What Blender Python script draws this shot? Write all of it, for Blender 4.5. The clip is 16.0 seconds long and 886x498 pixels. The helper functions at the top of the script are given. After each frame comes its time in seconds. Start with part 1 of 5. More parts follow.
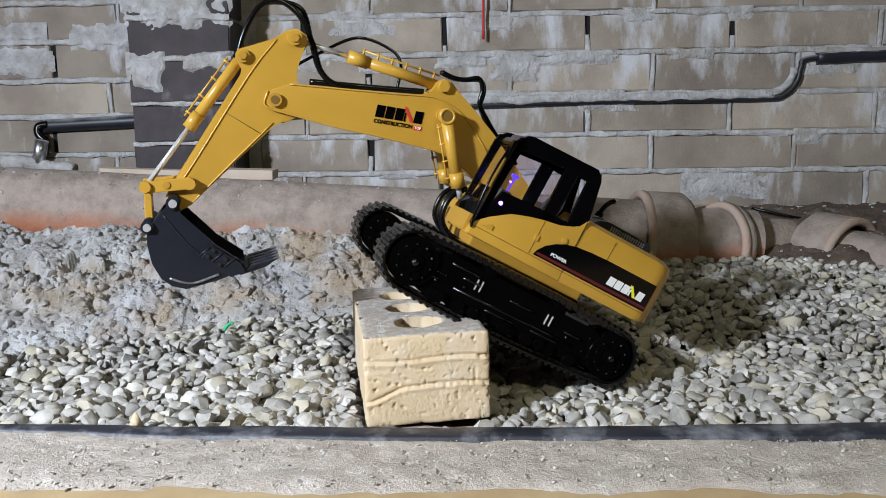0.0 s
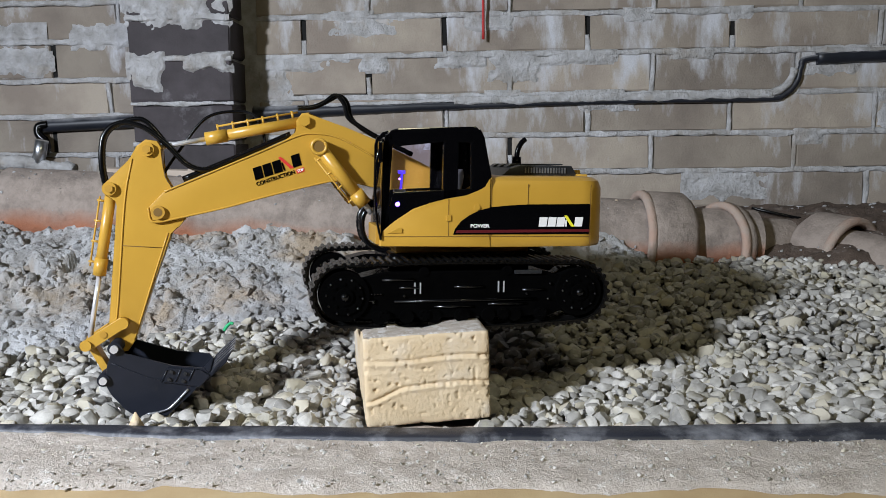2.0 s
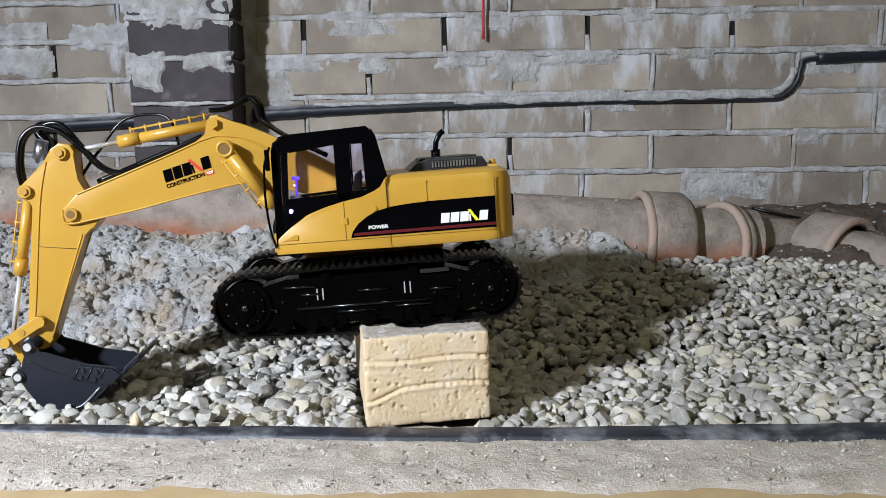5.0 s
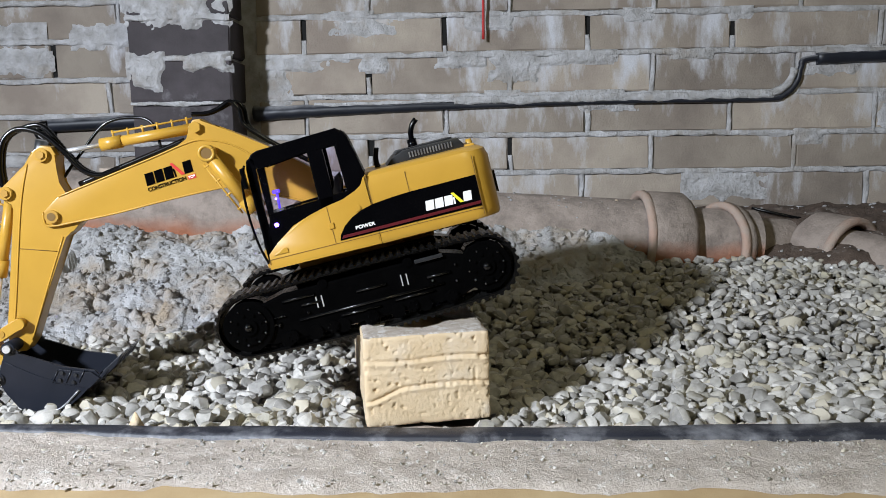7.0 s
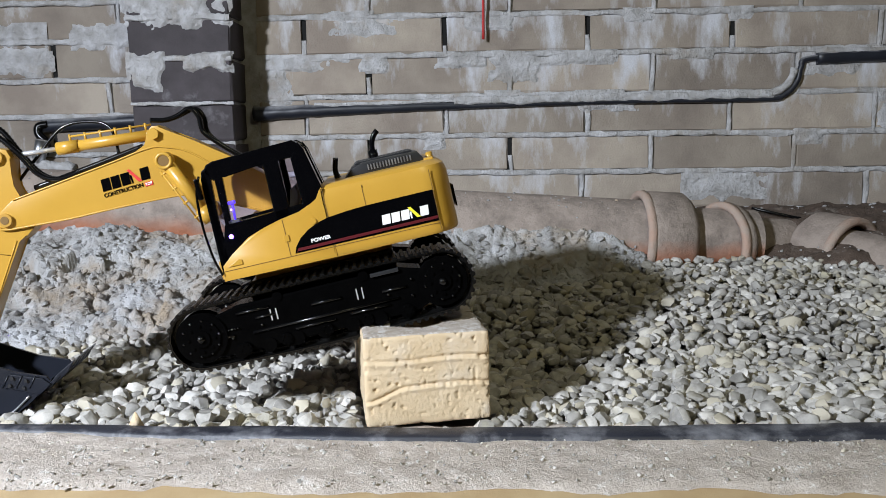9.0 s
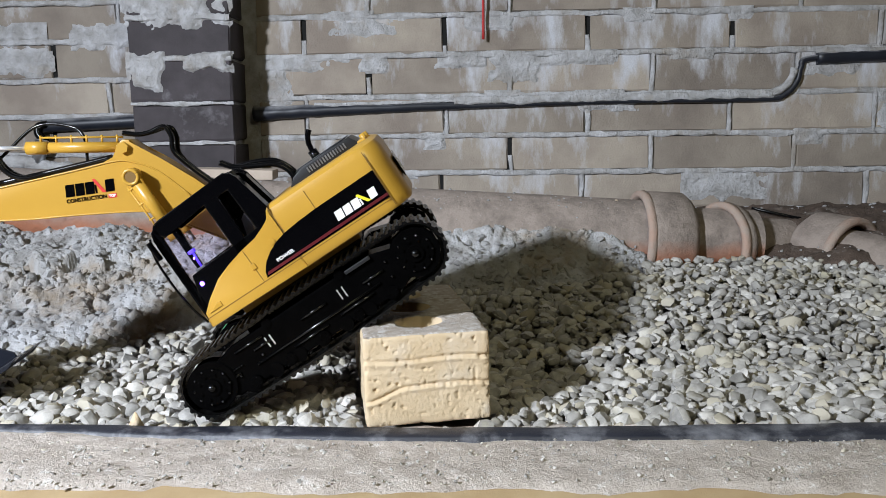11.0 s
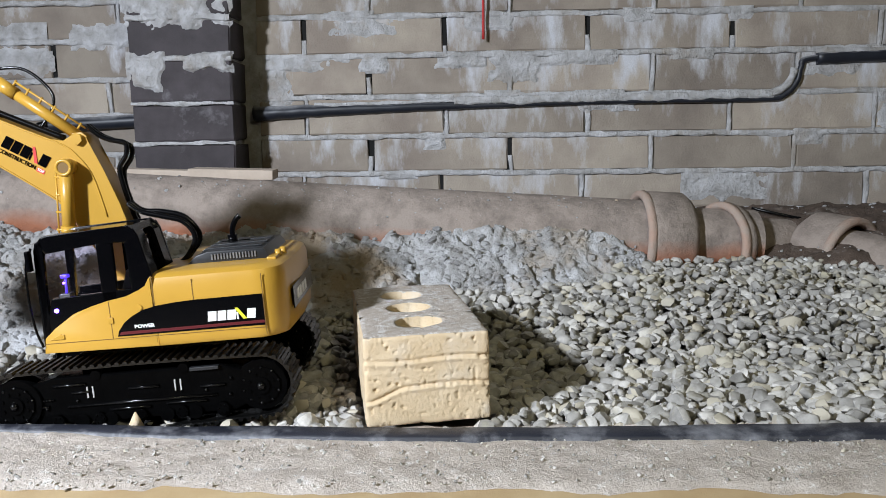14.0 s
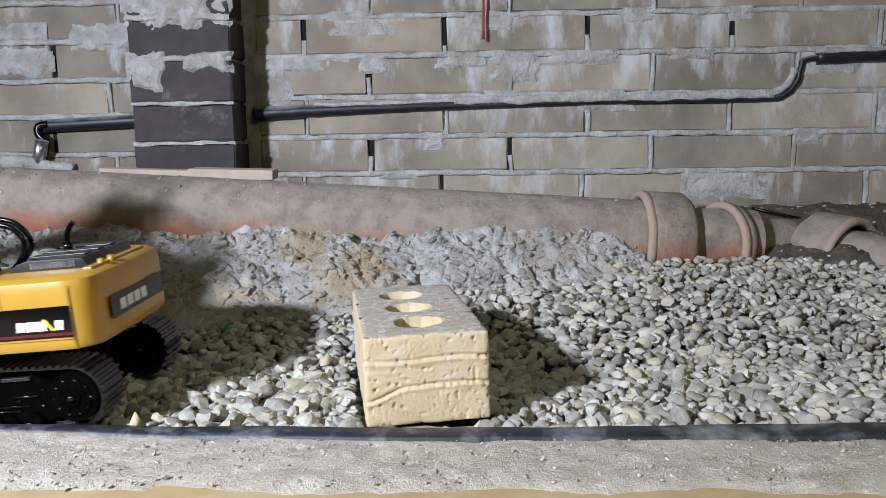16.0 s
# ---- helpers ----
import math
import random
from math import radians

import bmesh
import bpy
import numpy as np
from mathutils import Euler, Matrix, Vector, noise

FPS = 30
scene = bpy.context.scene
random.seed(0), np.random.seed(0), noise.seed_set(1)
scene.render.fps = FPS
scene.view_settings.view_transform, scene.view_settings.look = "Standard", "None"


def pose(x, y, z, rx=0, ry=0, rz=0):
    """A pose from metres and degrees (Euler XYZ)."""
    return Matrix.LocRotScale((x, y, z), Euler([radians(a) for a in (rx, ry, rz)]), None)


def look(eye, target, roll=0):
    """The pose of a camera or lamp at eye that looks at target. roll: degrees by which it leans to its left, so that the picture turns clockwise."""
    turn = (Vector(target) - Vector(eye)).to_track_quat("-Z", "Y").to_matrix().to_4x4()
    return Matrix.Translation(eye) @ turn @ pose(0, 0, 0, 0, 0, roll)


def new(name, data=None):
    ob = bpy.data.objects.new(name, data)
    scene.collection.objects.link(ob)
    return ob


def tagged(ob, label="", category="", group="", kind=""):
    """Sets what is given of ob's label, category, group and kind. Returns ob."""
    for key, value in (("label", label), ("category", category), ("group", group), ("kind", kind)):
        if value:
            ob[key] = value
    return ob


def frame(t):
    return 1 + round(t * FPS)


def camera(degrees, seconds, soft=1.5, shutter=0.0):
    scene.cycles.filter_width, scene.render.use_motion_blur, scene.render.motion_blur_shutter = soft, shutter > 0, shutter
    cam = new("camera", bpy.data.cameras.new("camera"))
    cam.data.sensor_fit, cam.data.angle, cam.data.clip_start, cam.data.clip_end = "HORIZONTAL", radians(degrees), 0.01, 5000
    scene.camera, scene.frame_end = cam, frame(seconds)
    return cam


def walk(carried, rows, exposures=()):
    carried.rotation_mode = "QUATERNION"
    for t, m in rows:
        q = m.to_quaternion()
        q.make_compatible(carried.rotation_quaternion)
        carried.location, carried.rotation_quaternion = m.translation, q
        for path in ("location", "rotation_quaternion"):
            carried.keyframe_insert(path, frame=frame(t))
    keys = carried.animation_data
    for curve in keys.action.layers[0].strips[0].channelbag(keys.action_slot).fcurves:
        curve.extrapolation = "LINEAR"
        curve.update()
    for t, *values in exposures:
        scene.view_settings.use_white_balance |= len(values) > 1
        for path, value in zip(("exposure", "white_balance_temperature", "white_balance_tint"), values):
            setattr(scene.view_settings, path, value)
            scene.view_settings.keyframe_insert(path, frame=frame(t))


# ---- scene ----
cam = camera(55.73, 16.0, soft=0.7, shutter=0.6)
EYE = (0.0, 0.0, 0.2832)
VIEW = look(EYE, (0.0, 1.0, 0.2832 - math.tan(radians(8.57))), -0.71)
walk(cam, [(0.0, VIEW), (16.0, VIEW)], exposures=[(0.0, -0.08), (1.2, -0.10), (2.0, -0.18), (3.0, -0.05), (7.0, -0.03), (16.0, -0.03)])

# ---- light: one hard work lamp low on one side, an added warm fill on the other, faint ambient world light
world = bpy.data.worlds.new("world")
scene.world = world
world.use_nodes = True
world.node_tree.nodes["Background"].inputs[0].default_value = (0.55, 0.6, 0.7, 1)
world.node_tree.nodes["Background"].inputs[1].default_value = 0.05


def lamp(name, eye, target, power, size, colour, spread=180):
    data = bpy.data.lights.new(name, "AREA")
    data.shape, data.size, data.energy, data.color, data.spread = "DISK", size, power, colour, radians(spread)
    ob = new(name, data)
    ob.matrix_world = look(eye, target)
    return ob


lamp("work_lamp", (-1.44, -0.66, 1.06), (-0.30, 0.74, 0.0), 29.5, 0.15, (0.82, 0.89, 1.0), 98)
# added fill above the camera: lifts the near right, warms the shaded gravel
lamp("warm_fill_lamp", (0.36, -0.10, 1.05), (0.25, 0.80, 0.0), 3.3, 0.16, (1.0, 0.94, 0.60))


# ---- materials
def shade(name, colour, rough=0.6, metal=0.0, dark=None, scale=30.0, grain=0.0, grain_scale=400.0, stain=None, stain_scale=6.0,
          stain_at=(0.5, 0.62), random_tone=0.0, island=False, bump_coarse=0.0, coat=0.0, spec=0.5, world_space=False, tint=None, dust=None, dust_at=(0.0, 0.7), drip=0.0):
    """A surface with tone variation at two scales, grain bump, and stains of another colour."""
    m = bpy.data.materials.new(name)
    m.use_nodes = True
    n, l = m.node_tree.nodes, m.node_tree.links
    b = n["Principled BSDF"]
    b.inputs["Roughness"].default_value, b.inputs["Metallic"].default_value = rough, metal
    b.inputs["Specular IOR Level"].default_value = spec
    b.inputs["Coat Weight"].default_value = coat
    co = n.new("ShaderNodeTexCoord")
    where = co.outputs["Object"]
    if world_space:
        where = n.new("ShaderNodeNewGeometry").outputs["Position"]

    def noise_tex(s, detail=6.0, r=0.6):
        t = n.new("ShaderNodeTexNoise")
        t.inputs["Scale"].default_value, t.inputs["Detail"].default_value, t.inputs["Roughness"].default_value = s, detail, r
        l.new(where, t.inputs["Vector"])
        return t

    def mix(a, c, f):
        x = n.new("ShaderNodeMix")
        x.data_type = "RGBA"
        for i, v in ((6, a), (7, c)):
            if isinstance(v, tuple):
                x.inputs[i].default_value = (*v, 1)
            else:
                l.new(v, x.inputs[i])
        l.new(f, x.inputs[0])
        return x.outputs[2]

    def ramp(v, lo, hi):
        x = n.new("ShaderNodeMapRange")
        x.inputs[1].default_value, x.inputs[2].default_value = lo, hi
        l.new(v, x.inputs[0])
        return x.outputs[0]

    col = colour
    if dark:
        col = mix(dark, colour, ramp(noise_tex(scale).outputs[0], 0.35, 0.65))
    if random_tone:
        if island:
            g = n.new("ShaderNodeNewGeometry")
            src = g.outputs["Random Per Island"]
        else:
            g = n.new("ShaderNodeObjectInfo")
            src = g.outputs["Random"]
        h = n.new("ShaderNodeHueSaturation")
        x = n.new("ShaderNodeMapRange")
        x.inputs[3].default_value, x.inputs[4].default_value = 1 - random_tone, 1 + random_tone
        l.new(src, x.inputs[0])
        l.new(x.outputs[0], h.inputs["Value"])
        if isinstance(col, tuple):
            h.inputs["Color"].default_value = (*col, 1)
        else:
            l.new(col, h.inputs["Color"])
        col = h.outputs[0]
        if tint:
            col = mix(col, tint, ramp(src, 0.85, 0.89))
    if stain:
        spread = noise_tex(stain_scale, 9.0, 0.65)
        value = spread.outputs[0]
        if drip:  # runs down from the upper edge of each brick
            flat = n.new("ShaderNodeVectorMath")
            flat.operation = "MULTIPLY"
            flat.inputs[1].default_value = (1.6, 1.0, 0.55)
            l.new(where, flat.inputs[0])
            l.new(flat.outputs[0], spread.inputs["Vector"])
            z = n.new("ShaderNodeSeparateXYZ")
            l.new(co.outputs["Object"], z.inputs[0])
            more = n.new("ShaderNodeMath")
            more.operation = "MULTIPLY_ADD"
            more.inputs[1].default_value = drip
            l.new(z.outputs[2], more.inputs[0])
            l.new(value, more.inputs[2])
            value = more.outputs[0]
        col = mix(col, stain, ramp(value, *stain_at))
    if dust:
        g = n.new("ShaderNodeNewGeometry")
        sep = n.new("ShaderNodeSeparateXYZ")
        l.new(g.outputs["Normal"], sep.inputs[0])
        add = n.new("ShaderNodeMath")
        add.operation = "MULTIPLY_ADD"
        add.inputs[1].default_value, add.inputs[2].default_value = 0.9, -0.45
        l.new(noise_tex(scale * 1.7, 8.0).outputs[0], add.inputs[0])
        total = n.new("ShaderNodeMath")
        l.new(add.outputs[0], total.inputs[0])
        l.new(sep.outputs[2], total.inputs[1])
        worn = mix(tuple(c * 0.62 for c in dust), dust, ramp(noise_tex(scale * 4.1, 9.0, 0.7).outputs[0], 0.36, 0.58))
        col = mix(col, worn, ramp(total.outputs[0], *dust_at))
    if isinstance(col, tuple):
        b.inputs["Base Color"].default_value = (*col, 1)
    else:
        l.new(col, b.inputs["Base Color"])
    last = None
    for s, amount, dist in ((grain_scale, grain, 0.002), (scale * 2, bump_coarse, 0.01)):
        if amount:
            bp = n.new("ShaderNodeBump")
            bp.inputs["Strength"].default_value, bp.inputs["Distance"].default_value = amount, dist
            l.new(noise_tex(s, 8.0, 0.7).outputs[0], bp.inputs["Height"])
            if last:
                l.new(last, bp.inputs["Normal"])
            last = bp.outputs[0]
    if last:
        l.new(last, b.inputs["Normal"])
    return m


YELLOW = shade("yellow_plastic", (0.51, 0.290, 0.040), 0.33, dark=(0.46, 0.258, 0.034), scale=12, grain=0.03, grain_scale=900)
YELLOW_DARK = shade("yellow_cast_plastic", (0.45, 0.25, 0.033), 0.42, dark=(0.40, 0.215, 0.028), scale=20)
BLACK = shade("black_gloss_plastic", (0.002, 0.002, 0.0025), 0.12, dark=(0.0015, 0.0015, 0.002), scale=40, spec=0.28)
RUBBER = shade("black_track_plastic", (0.002, 0.002, 0.0022), 0.27, dark=(0.006, 0.0058, 0.0055), scale=60, grain=0.12, grain_scale=500, spec=0.55)
TRACK_BLACK = shade("black_track_frame", (0.0012, 0.0012, 0.0013), 0.16, dark=(0.0018, 0.0018, 0.0019), scale=60, grain=0.05, grain_scale=400, spec=0.02)
TRACK_GLOSS = shade("glossy_black_boss", (0.002, 0.002, 0.0022), 0.2, spec=0.45)
BUCKET = shade("blue_black_bucket_plastic", (0.013, 0.015, 0.023), 0.34, dark=(0.010, 0.012, 0.018), scale=30, grain=0.06, grain_scale=900, spec=0.35)
WORN = shade("worn_metal_edge", (0.45, 0.46, 0.48), 0.35, 0.8, dark=(0.2, 0.2, 0.22), scale=80)
CHROME = shade("bright_plated_plastic", (0.70, 0.70, 0.72), 0.30, 0.55)
GREY = shade("grey_plastic", (0.020, 0.021, 0.024), 0.36, dark=(0.015, 0.016, 0.018), scale=50)
WHITE = shade("white_print", (0.8, 0.8, 0.8), 0.4)
RED = shade("red_print", (0.6, 0.035, 0.03), 0.4)
DARK_RED = shade("dark_red_print", (0.10, 0.010, 0.014), 0.35)
LEMON = shade("lemon_print", (0.8, 0.75, 0.04), 0.4)
# dark panel seams; also the shade inside pin holes, put in as colour
SEAM_HOLE_SHADE = shade("seam", (0.16, 0.085, 0.012), 0.6)
HOSE = shade("hose_rubber", (0.003, 0.003, 0.0034), 0.22, spec=0.3)
SEAT = shade("seat_plastic", (0.05, 0.05, 0.055), 0.5)

FACING = shade("tan_facing_brick", (0.37, 0.32, 0.265), 0.88, dark=(0.24, 0.20, 0.168), scale=8, grain=0.7, grain_scale=220,
               stain=(0.58, 0.59, 0.63), stain_scale=8.0, stain_at=(0.54, 0.68), random_tone=0.20, drip=1.4, bump_coarse=0.35, world_space=True)
DARK_BRICK = shade("dark_clinker_brick", (0.060, 0.050, 0.056), 0.75, dark=(0.036, 0.030, 0.033), scale=18, grain=0.4, grain_scale=300,
                   stain=(0.24, 0.235, 0.25), stain_scale=8.0, stain_at=(0.60, 0.74), random_tone=0.12, world_space=True)
MORTAR = shade("grey_mortar", (0.64, 0.64, 0.66), 0.95, dark=(0.40, 0.39, 0.385), scale=38, grain=1.0, grain_scale=260, bump_coarse=0.8,
               stain=(0.40, 0.36, 0.32), stain_scale=12.0, stain_at=(0.54, 0.68), world_space=True)
LOOSE_BRICK = shade("cream_perforated_brick", (0.66, 0.53, 0.36), 0.9, dark=(0.59, 0.45, 0.28), scale=22, grain=0.6, grain_scale=300,
                    stain=(0.66, 0.60, 0.52), stain_scale=14.0, stain_at=(0.5, 0.75), bump_coarse=0.1)
BRICK_DUST = shade("dusty_brick_top", (0.56, 0.50, 0.45), 0.95, dark=(0.44, 0.37, 0.30), scale=90, grain=1.0, grain_scale=420,
                   stain=(0.66, 0.63, 0.60), stain_scale=120.0, stain_at=(0.5, 0.6))
CLAY = shade("dusty_terracotta", (0.44, 0.165, 0.08), 0.9, dark=(0.36, 0.16, 0.10), scale=7, grain=0.8, grain_scale=130,
             bump_coarse=0.6, dust=(0.355, 0.295, 0.255), dust_at=(-0.43, 0.10))
CLAY_RIM = shade("bare_terracotta", (0.44, 0.30, 0.235), 0.9, dark=(0.40, 0.33, 0.28), scale=40, grain=0.5, grain_scale=200, bump_coarse=0.4)
HEAP = shade("spilled_mortar", (0.50, 0.50, 0.51), 0.95, dark=(0.29, 0.28, 0.27), scale=26, grain=0.6, grain_scale=150,
             stain=(0.40, 0.32, 0.235), stain_scale=5.5, stain_at=(0.52, 0.64), bump_coarse=0.8, random_tone=0.16, island=True)
SOIL = shade("brown_soil", (0.14, 0.10, 0.078), 0.95, dark=(0.085, 0.06, 0.045), scale=25, grain=1.0, grain_scale=220, bump_coarse=0.8,
             stain=(0.27, 0.23, 0.20), stain_scale=22.0, stain_at=(0.55, 0.68))
SAND = shade("grey_grit", (0.24, 0.22, 0.20), 0.95, dark=(0.15, 0.13, 0.11), scale=40, grain=0.9, grain_scale=200)
PEBBLE = shade("grey_pebble", (0.53, 0.51, 0.475), 0.75, dark=(0.34, 0.325, 0.30), scale=90, grain=0.6, grain_scale=330,
               random_tone=0.44, island=True, tint=(0.47, 0.43, 0.345), stain=(0.47, 0.43, 0.31), stain_scale=11.0, stain_at=(0.55, 0.74))
CONCRETE = shade("dusty_concrete", (0.64, 0.57, 0.51), 0.95, dark=(0.48, 0.415, 0.36), scale=26, grain=1.0, grain_scale=300,
                 stain=(0.83, 0.80, 0.77), stain_scale=80.0, stain_at=(0.58, 0.7), bump_coarse=0.5)
WOOD = shade("raw_pine", (0.56, 0.42, 0.24), 0.75, dark=(0.46, 0.32, 0.17), scale=14, grain=0.3, grain_scale=200,
             stain=(0.48, 0.26, 0.09), stain_scale=7.0, stain_at=(0.56, 0.68))
PALE_WOOD = shade("pale_dusty_board", (0.56, 0.47, 0.39), 0.85, dark=(0.46, 0.38, 0.31), scale=25, grain=0.3)
EDGING = shade("black_rubber_edging", (0.016, 0.018, 0.027), 0.45, dark=(0.026, 0.028, 0.038), scale=18, grain=0.3, grain_scale=300,
               stain=(0.24, 0.245, 0.27), stain_scale=20.0, stain_at=(0.48, 0.70))
CONDUIT = shade("black_wall_conduit", (0.020, 0.023, 0.034), 0.45, dark=(0.012, 0.014, 0.02), scale=14,
                dust=(0.30, 0.305, 0.325), dust_at=(0.45, 1.05))
PLASTER = shade("grey_plaster", (0.06, 0.055, 0.05), 0.95, dark=(0.045, 0.042, 0.04), scale=4, grain=0.5)
SCRAP = shade("green_plastic_scrap", (0.02, 0.42, 0.16), 0.5)
VOID = shade("black_joint_depth", (0.01, 0.01, 0.01), 1.0)
STEEL = shade("galvanised_steel", (0.55, 0.57, 0.6), 0.35, 1.0)
WIRE_RED = shade("red_wire", (0.45, 0.02, 0.02), 0.5)


def glow(name, colour, power):
    m = shade(name, colour, 0.4)
    b = m.node_tree.nodes["Principled BSDF"]
    b.inputs["Emission Color"].default_value = (*colour, 1)
    b.inputs["Emission Strength"].default_value = power
    return m


LED = glow("violet_led", (0.12, 0.05, 1.0), 26.0)
# plastic, no lamp: the diodes' violet light on it is put in as emission
LEVER_GLOW = glow("violet_lit_plastic", (0.06, 0.03, 0.6), 1.6)
GLASS = bpy.data.materials.new("clear_cab_glass")
GLASS.use_nodes = True
_b = GLASS.node_tree.nodes["Principled BSDF"]
_b.inputs["Base Color"].default_value = (0.93, 0.9, 1.0, 1)
_b.inputs["Roughness"].default_value = 0.03
_b.inputs["Transmission Weight"].default_value = 1.0
_b.inputs["IOR"].default_value = 1.05


# ---- mesh helpers
def part(name, bm, material, parent=None, label="", smooth=False, at=None):
    """Link a bmesh as one mesh object, under a thing or a part."""
    me = bpy.data.meshes.new(name)
    bmesh.ops.recalc_face_normals(bm, faces=bm.faces)
    bm.to_mesh(me)
    bm.free()
    for m in material if isinstance(material, (list, tuple)) else [material]:
        me.materials.append(m)
    if smooth:
        me.shade_smooth() if smooth is True else me.set_sharp_from_angle(angle=radians(smooth))
    ob = new(name, me)
    if parent:
        ob.parent = parent
    if at:
        ob.location = at
    if label:
        ob["label"] = label
    return ob


def box(x0, x1, y0, y1, z0, z1, bevel=0.0, bm=None, mat=0):
    bm = bm or bmesh.new()
    v = [bm.verts.new((x, y, z)) for x in (x0, x1) for y in (y0, y1) for z in (z0, z1)]
    fs = [bm.faces.new([v[i] for i in q]) for q in ((0, 1, 3, 2), (4, 6, 7, 5), (0, 4, 5, 1), (2, 3, 7, 6), (0, 2, 6, 4), (1, 5, 7, 3))]
    for f in fs:
        f.material_index = mat
    if bevel:
        bmesh.ops.bevel(bm, geom=list({e for f in fs for e in f.edges}), offset=bevel, segments=2, affect="EDGES", profile=0.6, material=-1)
    return bm


def prism(points, y0, y1, bevel=0.0, bm=None, mat=0, holes=()):
    """A side profile in x, z pushed out from y0 to y1."""
    bm = bm or bmesh.new()
    a = [bm.verts.new((x, y0, z)) for x, z in points]
    b = [bm.verts.new((x, y1, z)) for x, z in points]
    k = len(points)
    fs = [bm.faces.new(a), bm.faces.new(b[::-1])] + [bm.faces.new((a[i], b[i], b[(i + 1) % k], a[(i + 1) % k])) for i in range(k)]
    for f in fs:
        f.material_index = mat
    if bevel:
        es = list({e for f in fs[:2] for e in f.edges})
        bmesh.ops.bevel(bm, geom=es, offset=bevel, segments=2, affect="EDGES", profile=0.6, material=-1)
    return bm


def rod(p, q, r, seg=14, bm=None, mat=0, r2=None):
    """A round bar from p to q."""
    bm = bm or bmesh.new()
    p, q = Vector(p), Vector(q)
    d = q - p
    m = Matrix.Translation((p + q) / 2) @ d.to_track_quat("Z", "Y").to_matrix().to_4x4()
    made = bmesh.ops.create_cone(bm, cap_ends=True, segments=seg, radius1=r, radius2=r if r2 is None else r2, depth=d.length, matrix=m)
    for f in {f for v in made["verts"] for f in v.link_faces}:
        f.material_index = mat
        f.smooth = len(f.verts) == 4
    return bm


def pin(x, z, y0, y1, r, bm=None, mat=0, seg=16):
    return rod((x, y0, z), (x, y1, z), r, seg, bm, mat)


def spline(points, n):
    """Points along a smooth line through the given ones."""
    p = [Vector(a) for a in points]
    p = [2 * p[0] - p[1]] + p + [2 * p[-1] - p[-2]]
    out = []
    for i in range(1, len(p) - 2):
        for k in range(n):
            t = k / n
            a, b, c, d = p[i - 1:i + 3]
            out.append(0.5 * (2 * b + (c - a) * t + (2 * a - 5 * b + 4 * c - d) * t * t + (3 * b - a - 3 * c + d) * t ** 3))
    return out + [p[-2]]


def tube(points, r, seg=8, n=8, bm=None, mat=0, wobble=0.0, rings=0.0, r2=None):
    """A hose or bead through the points; rings: ribbing; wobble: uneven thickness."""
    bm = bm or bmesh.new()
    pts = spline(points, n)
    last, up = None, Vector((0.0, 0.3, 1.0)).normalized()
    for i, p in enumerate(pts):
        d = (pts[min(i + 1, len(pts) - 1)] - pts[max(i - 1, 0)]).normalized()
        s = d.cross(up).normalized()
        u = s.cross(d)
        rr = (r if r2 is None else r + (r2 - r) * i / (len(pts) - 1)) * (1 + (rings if i % 2 else 0))
        ring = []
        for k in range(seg):
            a = 2 * math.pi * k / seg
            w = 1 + wobble * noise.noise(p * 55 + Vector((math.cos(a), math.sin(a), 0)) * 0.8)
            ring.append(bm.verts.new(p + (s * math.cos(a) + u * math.sin(a)) * rr * w))
        if last:
            for k in range(seg):
                f = bm.faces.new((last[k], last[(k + 1) % seg], ring[(k + 1) % seg], ring[k]))
                f.smooth, f.material_index = True, mat
        else:
            bm.faces.new(ring[::-1]).material_index = mat
        last = ring
    bm.faces.new(last).material_index = mat
    return bm


def thing(name, label, category, at=(0, 0, 0), kind="", group=""):
    ob = new(name)
    ob.location = at
    return tagged(ob, label, category, group, kind)


def mesh_from(name, verts, faces, material, smooth=True):
    me = bpy.data.meshes.new(name)
    me.from_pydata([tuple(v) for v in verts], [], faces)
    me.materials.append(material)
    if smooth:
        me.shade_smooth()
    return new(name, me)


def smooth01(a, b, v):
    t = min(max((v - a) / (b - a), 0.0), 1.0)
    return t * t * (3 - 2 * t)


def between(v, xs, ys):
    return float(np.interp(v, xs, ys))


# ---- the ground: one sheet, gravel bed, mortar heap, soil bank
def bed_z(x, y):
    """Height of the gravel bed."""
    z = -0.012 + 0.008 * smooth01(-0.2, 0.0, x) * smooth01(0.6, 0.3, x)
    z += (0.045 + 0.022 * smooth01(-0.2, 0.35, x)) * smooth01(0.88, 1.34, y)
    return z + 0.006 * noise.noise(Vector((x * 6, y * 6, 3.0)))


def heap_foot(x):
    return between(x, (-1.2, -0.6, -0.36, -0.15, 0.06, 0.2, 0.3, 0.37, 0.42), (0.98, 1.02, 1.10, 1.16, 1.20, 1.22, 1.27, 1.34, 1.36))


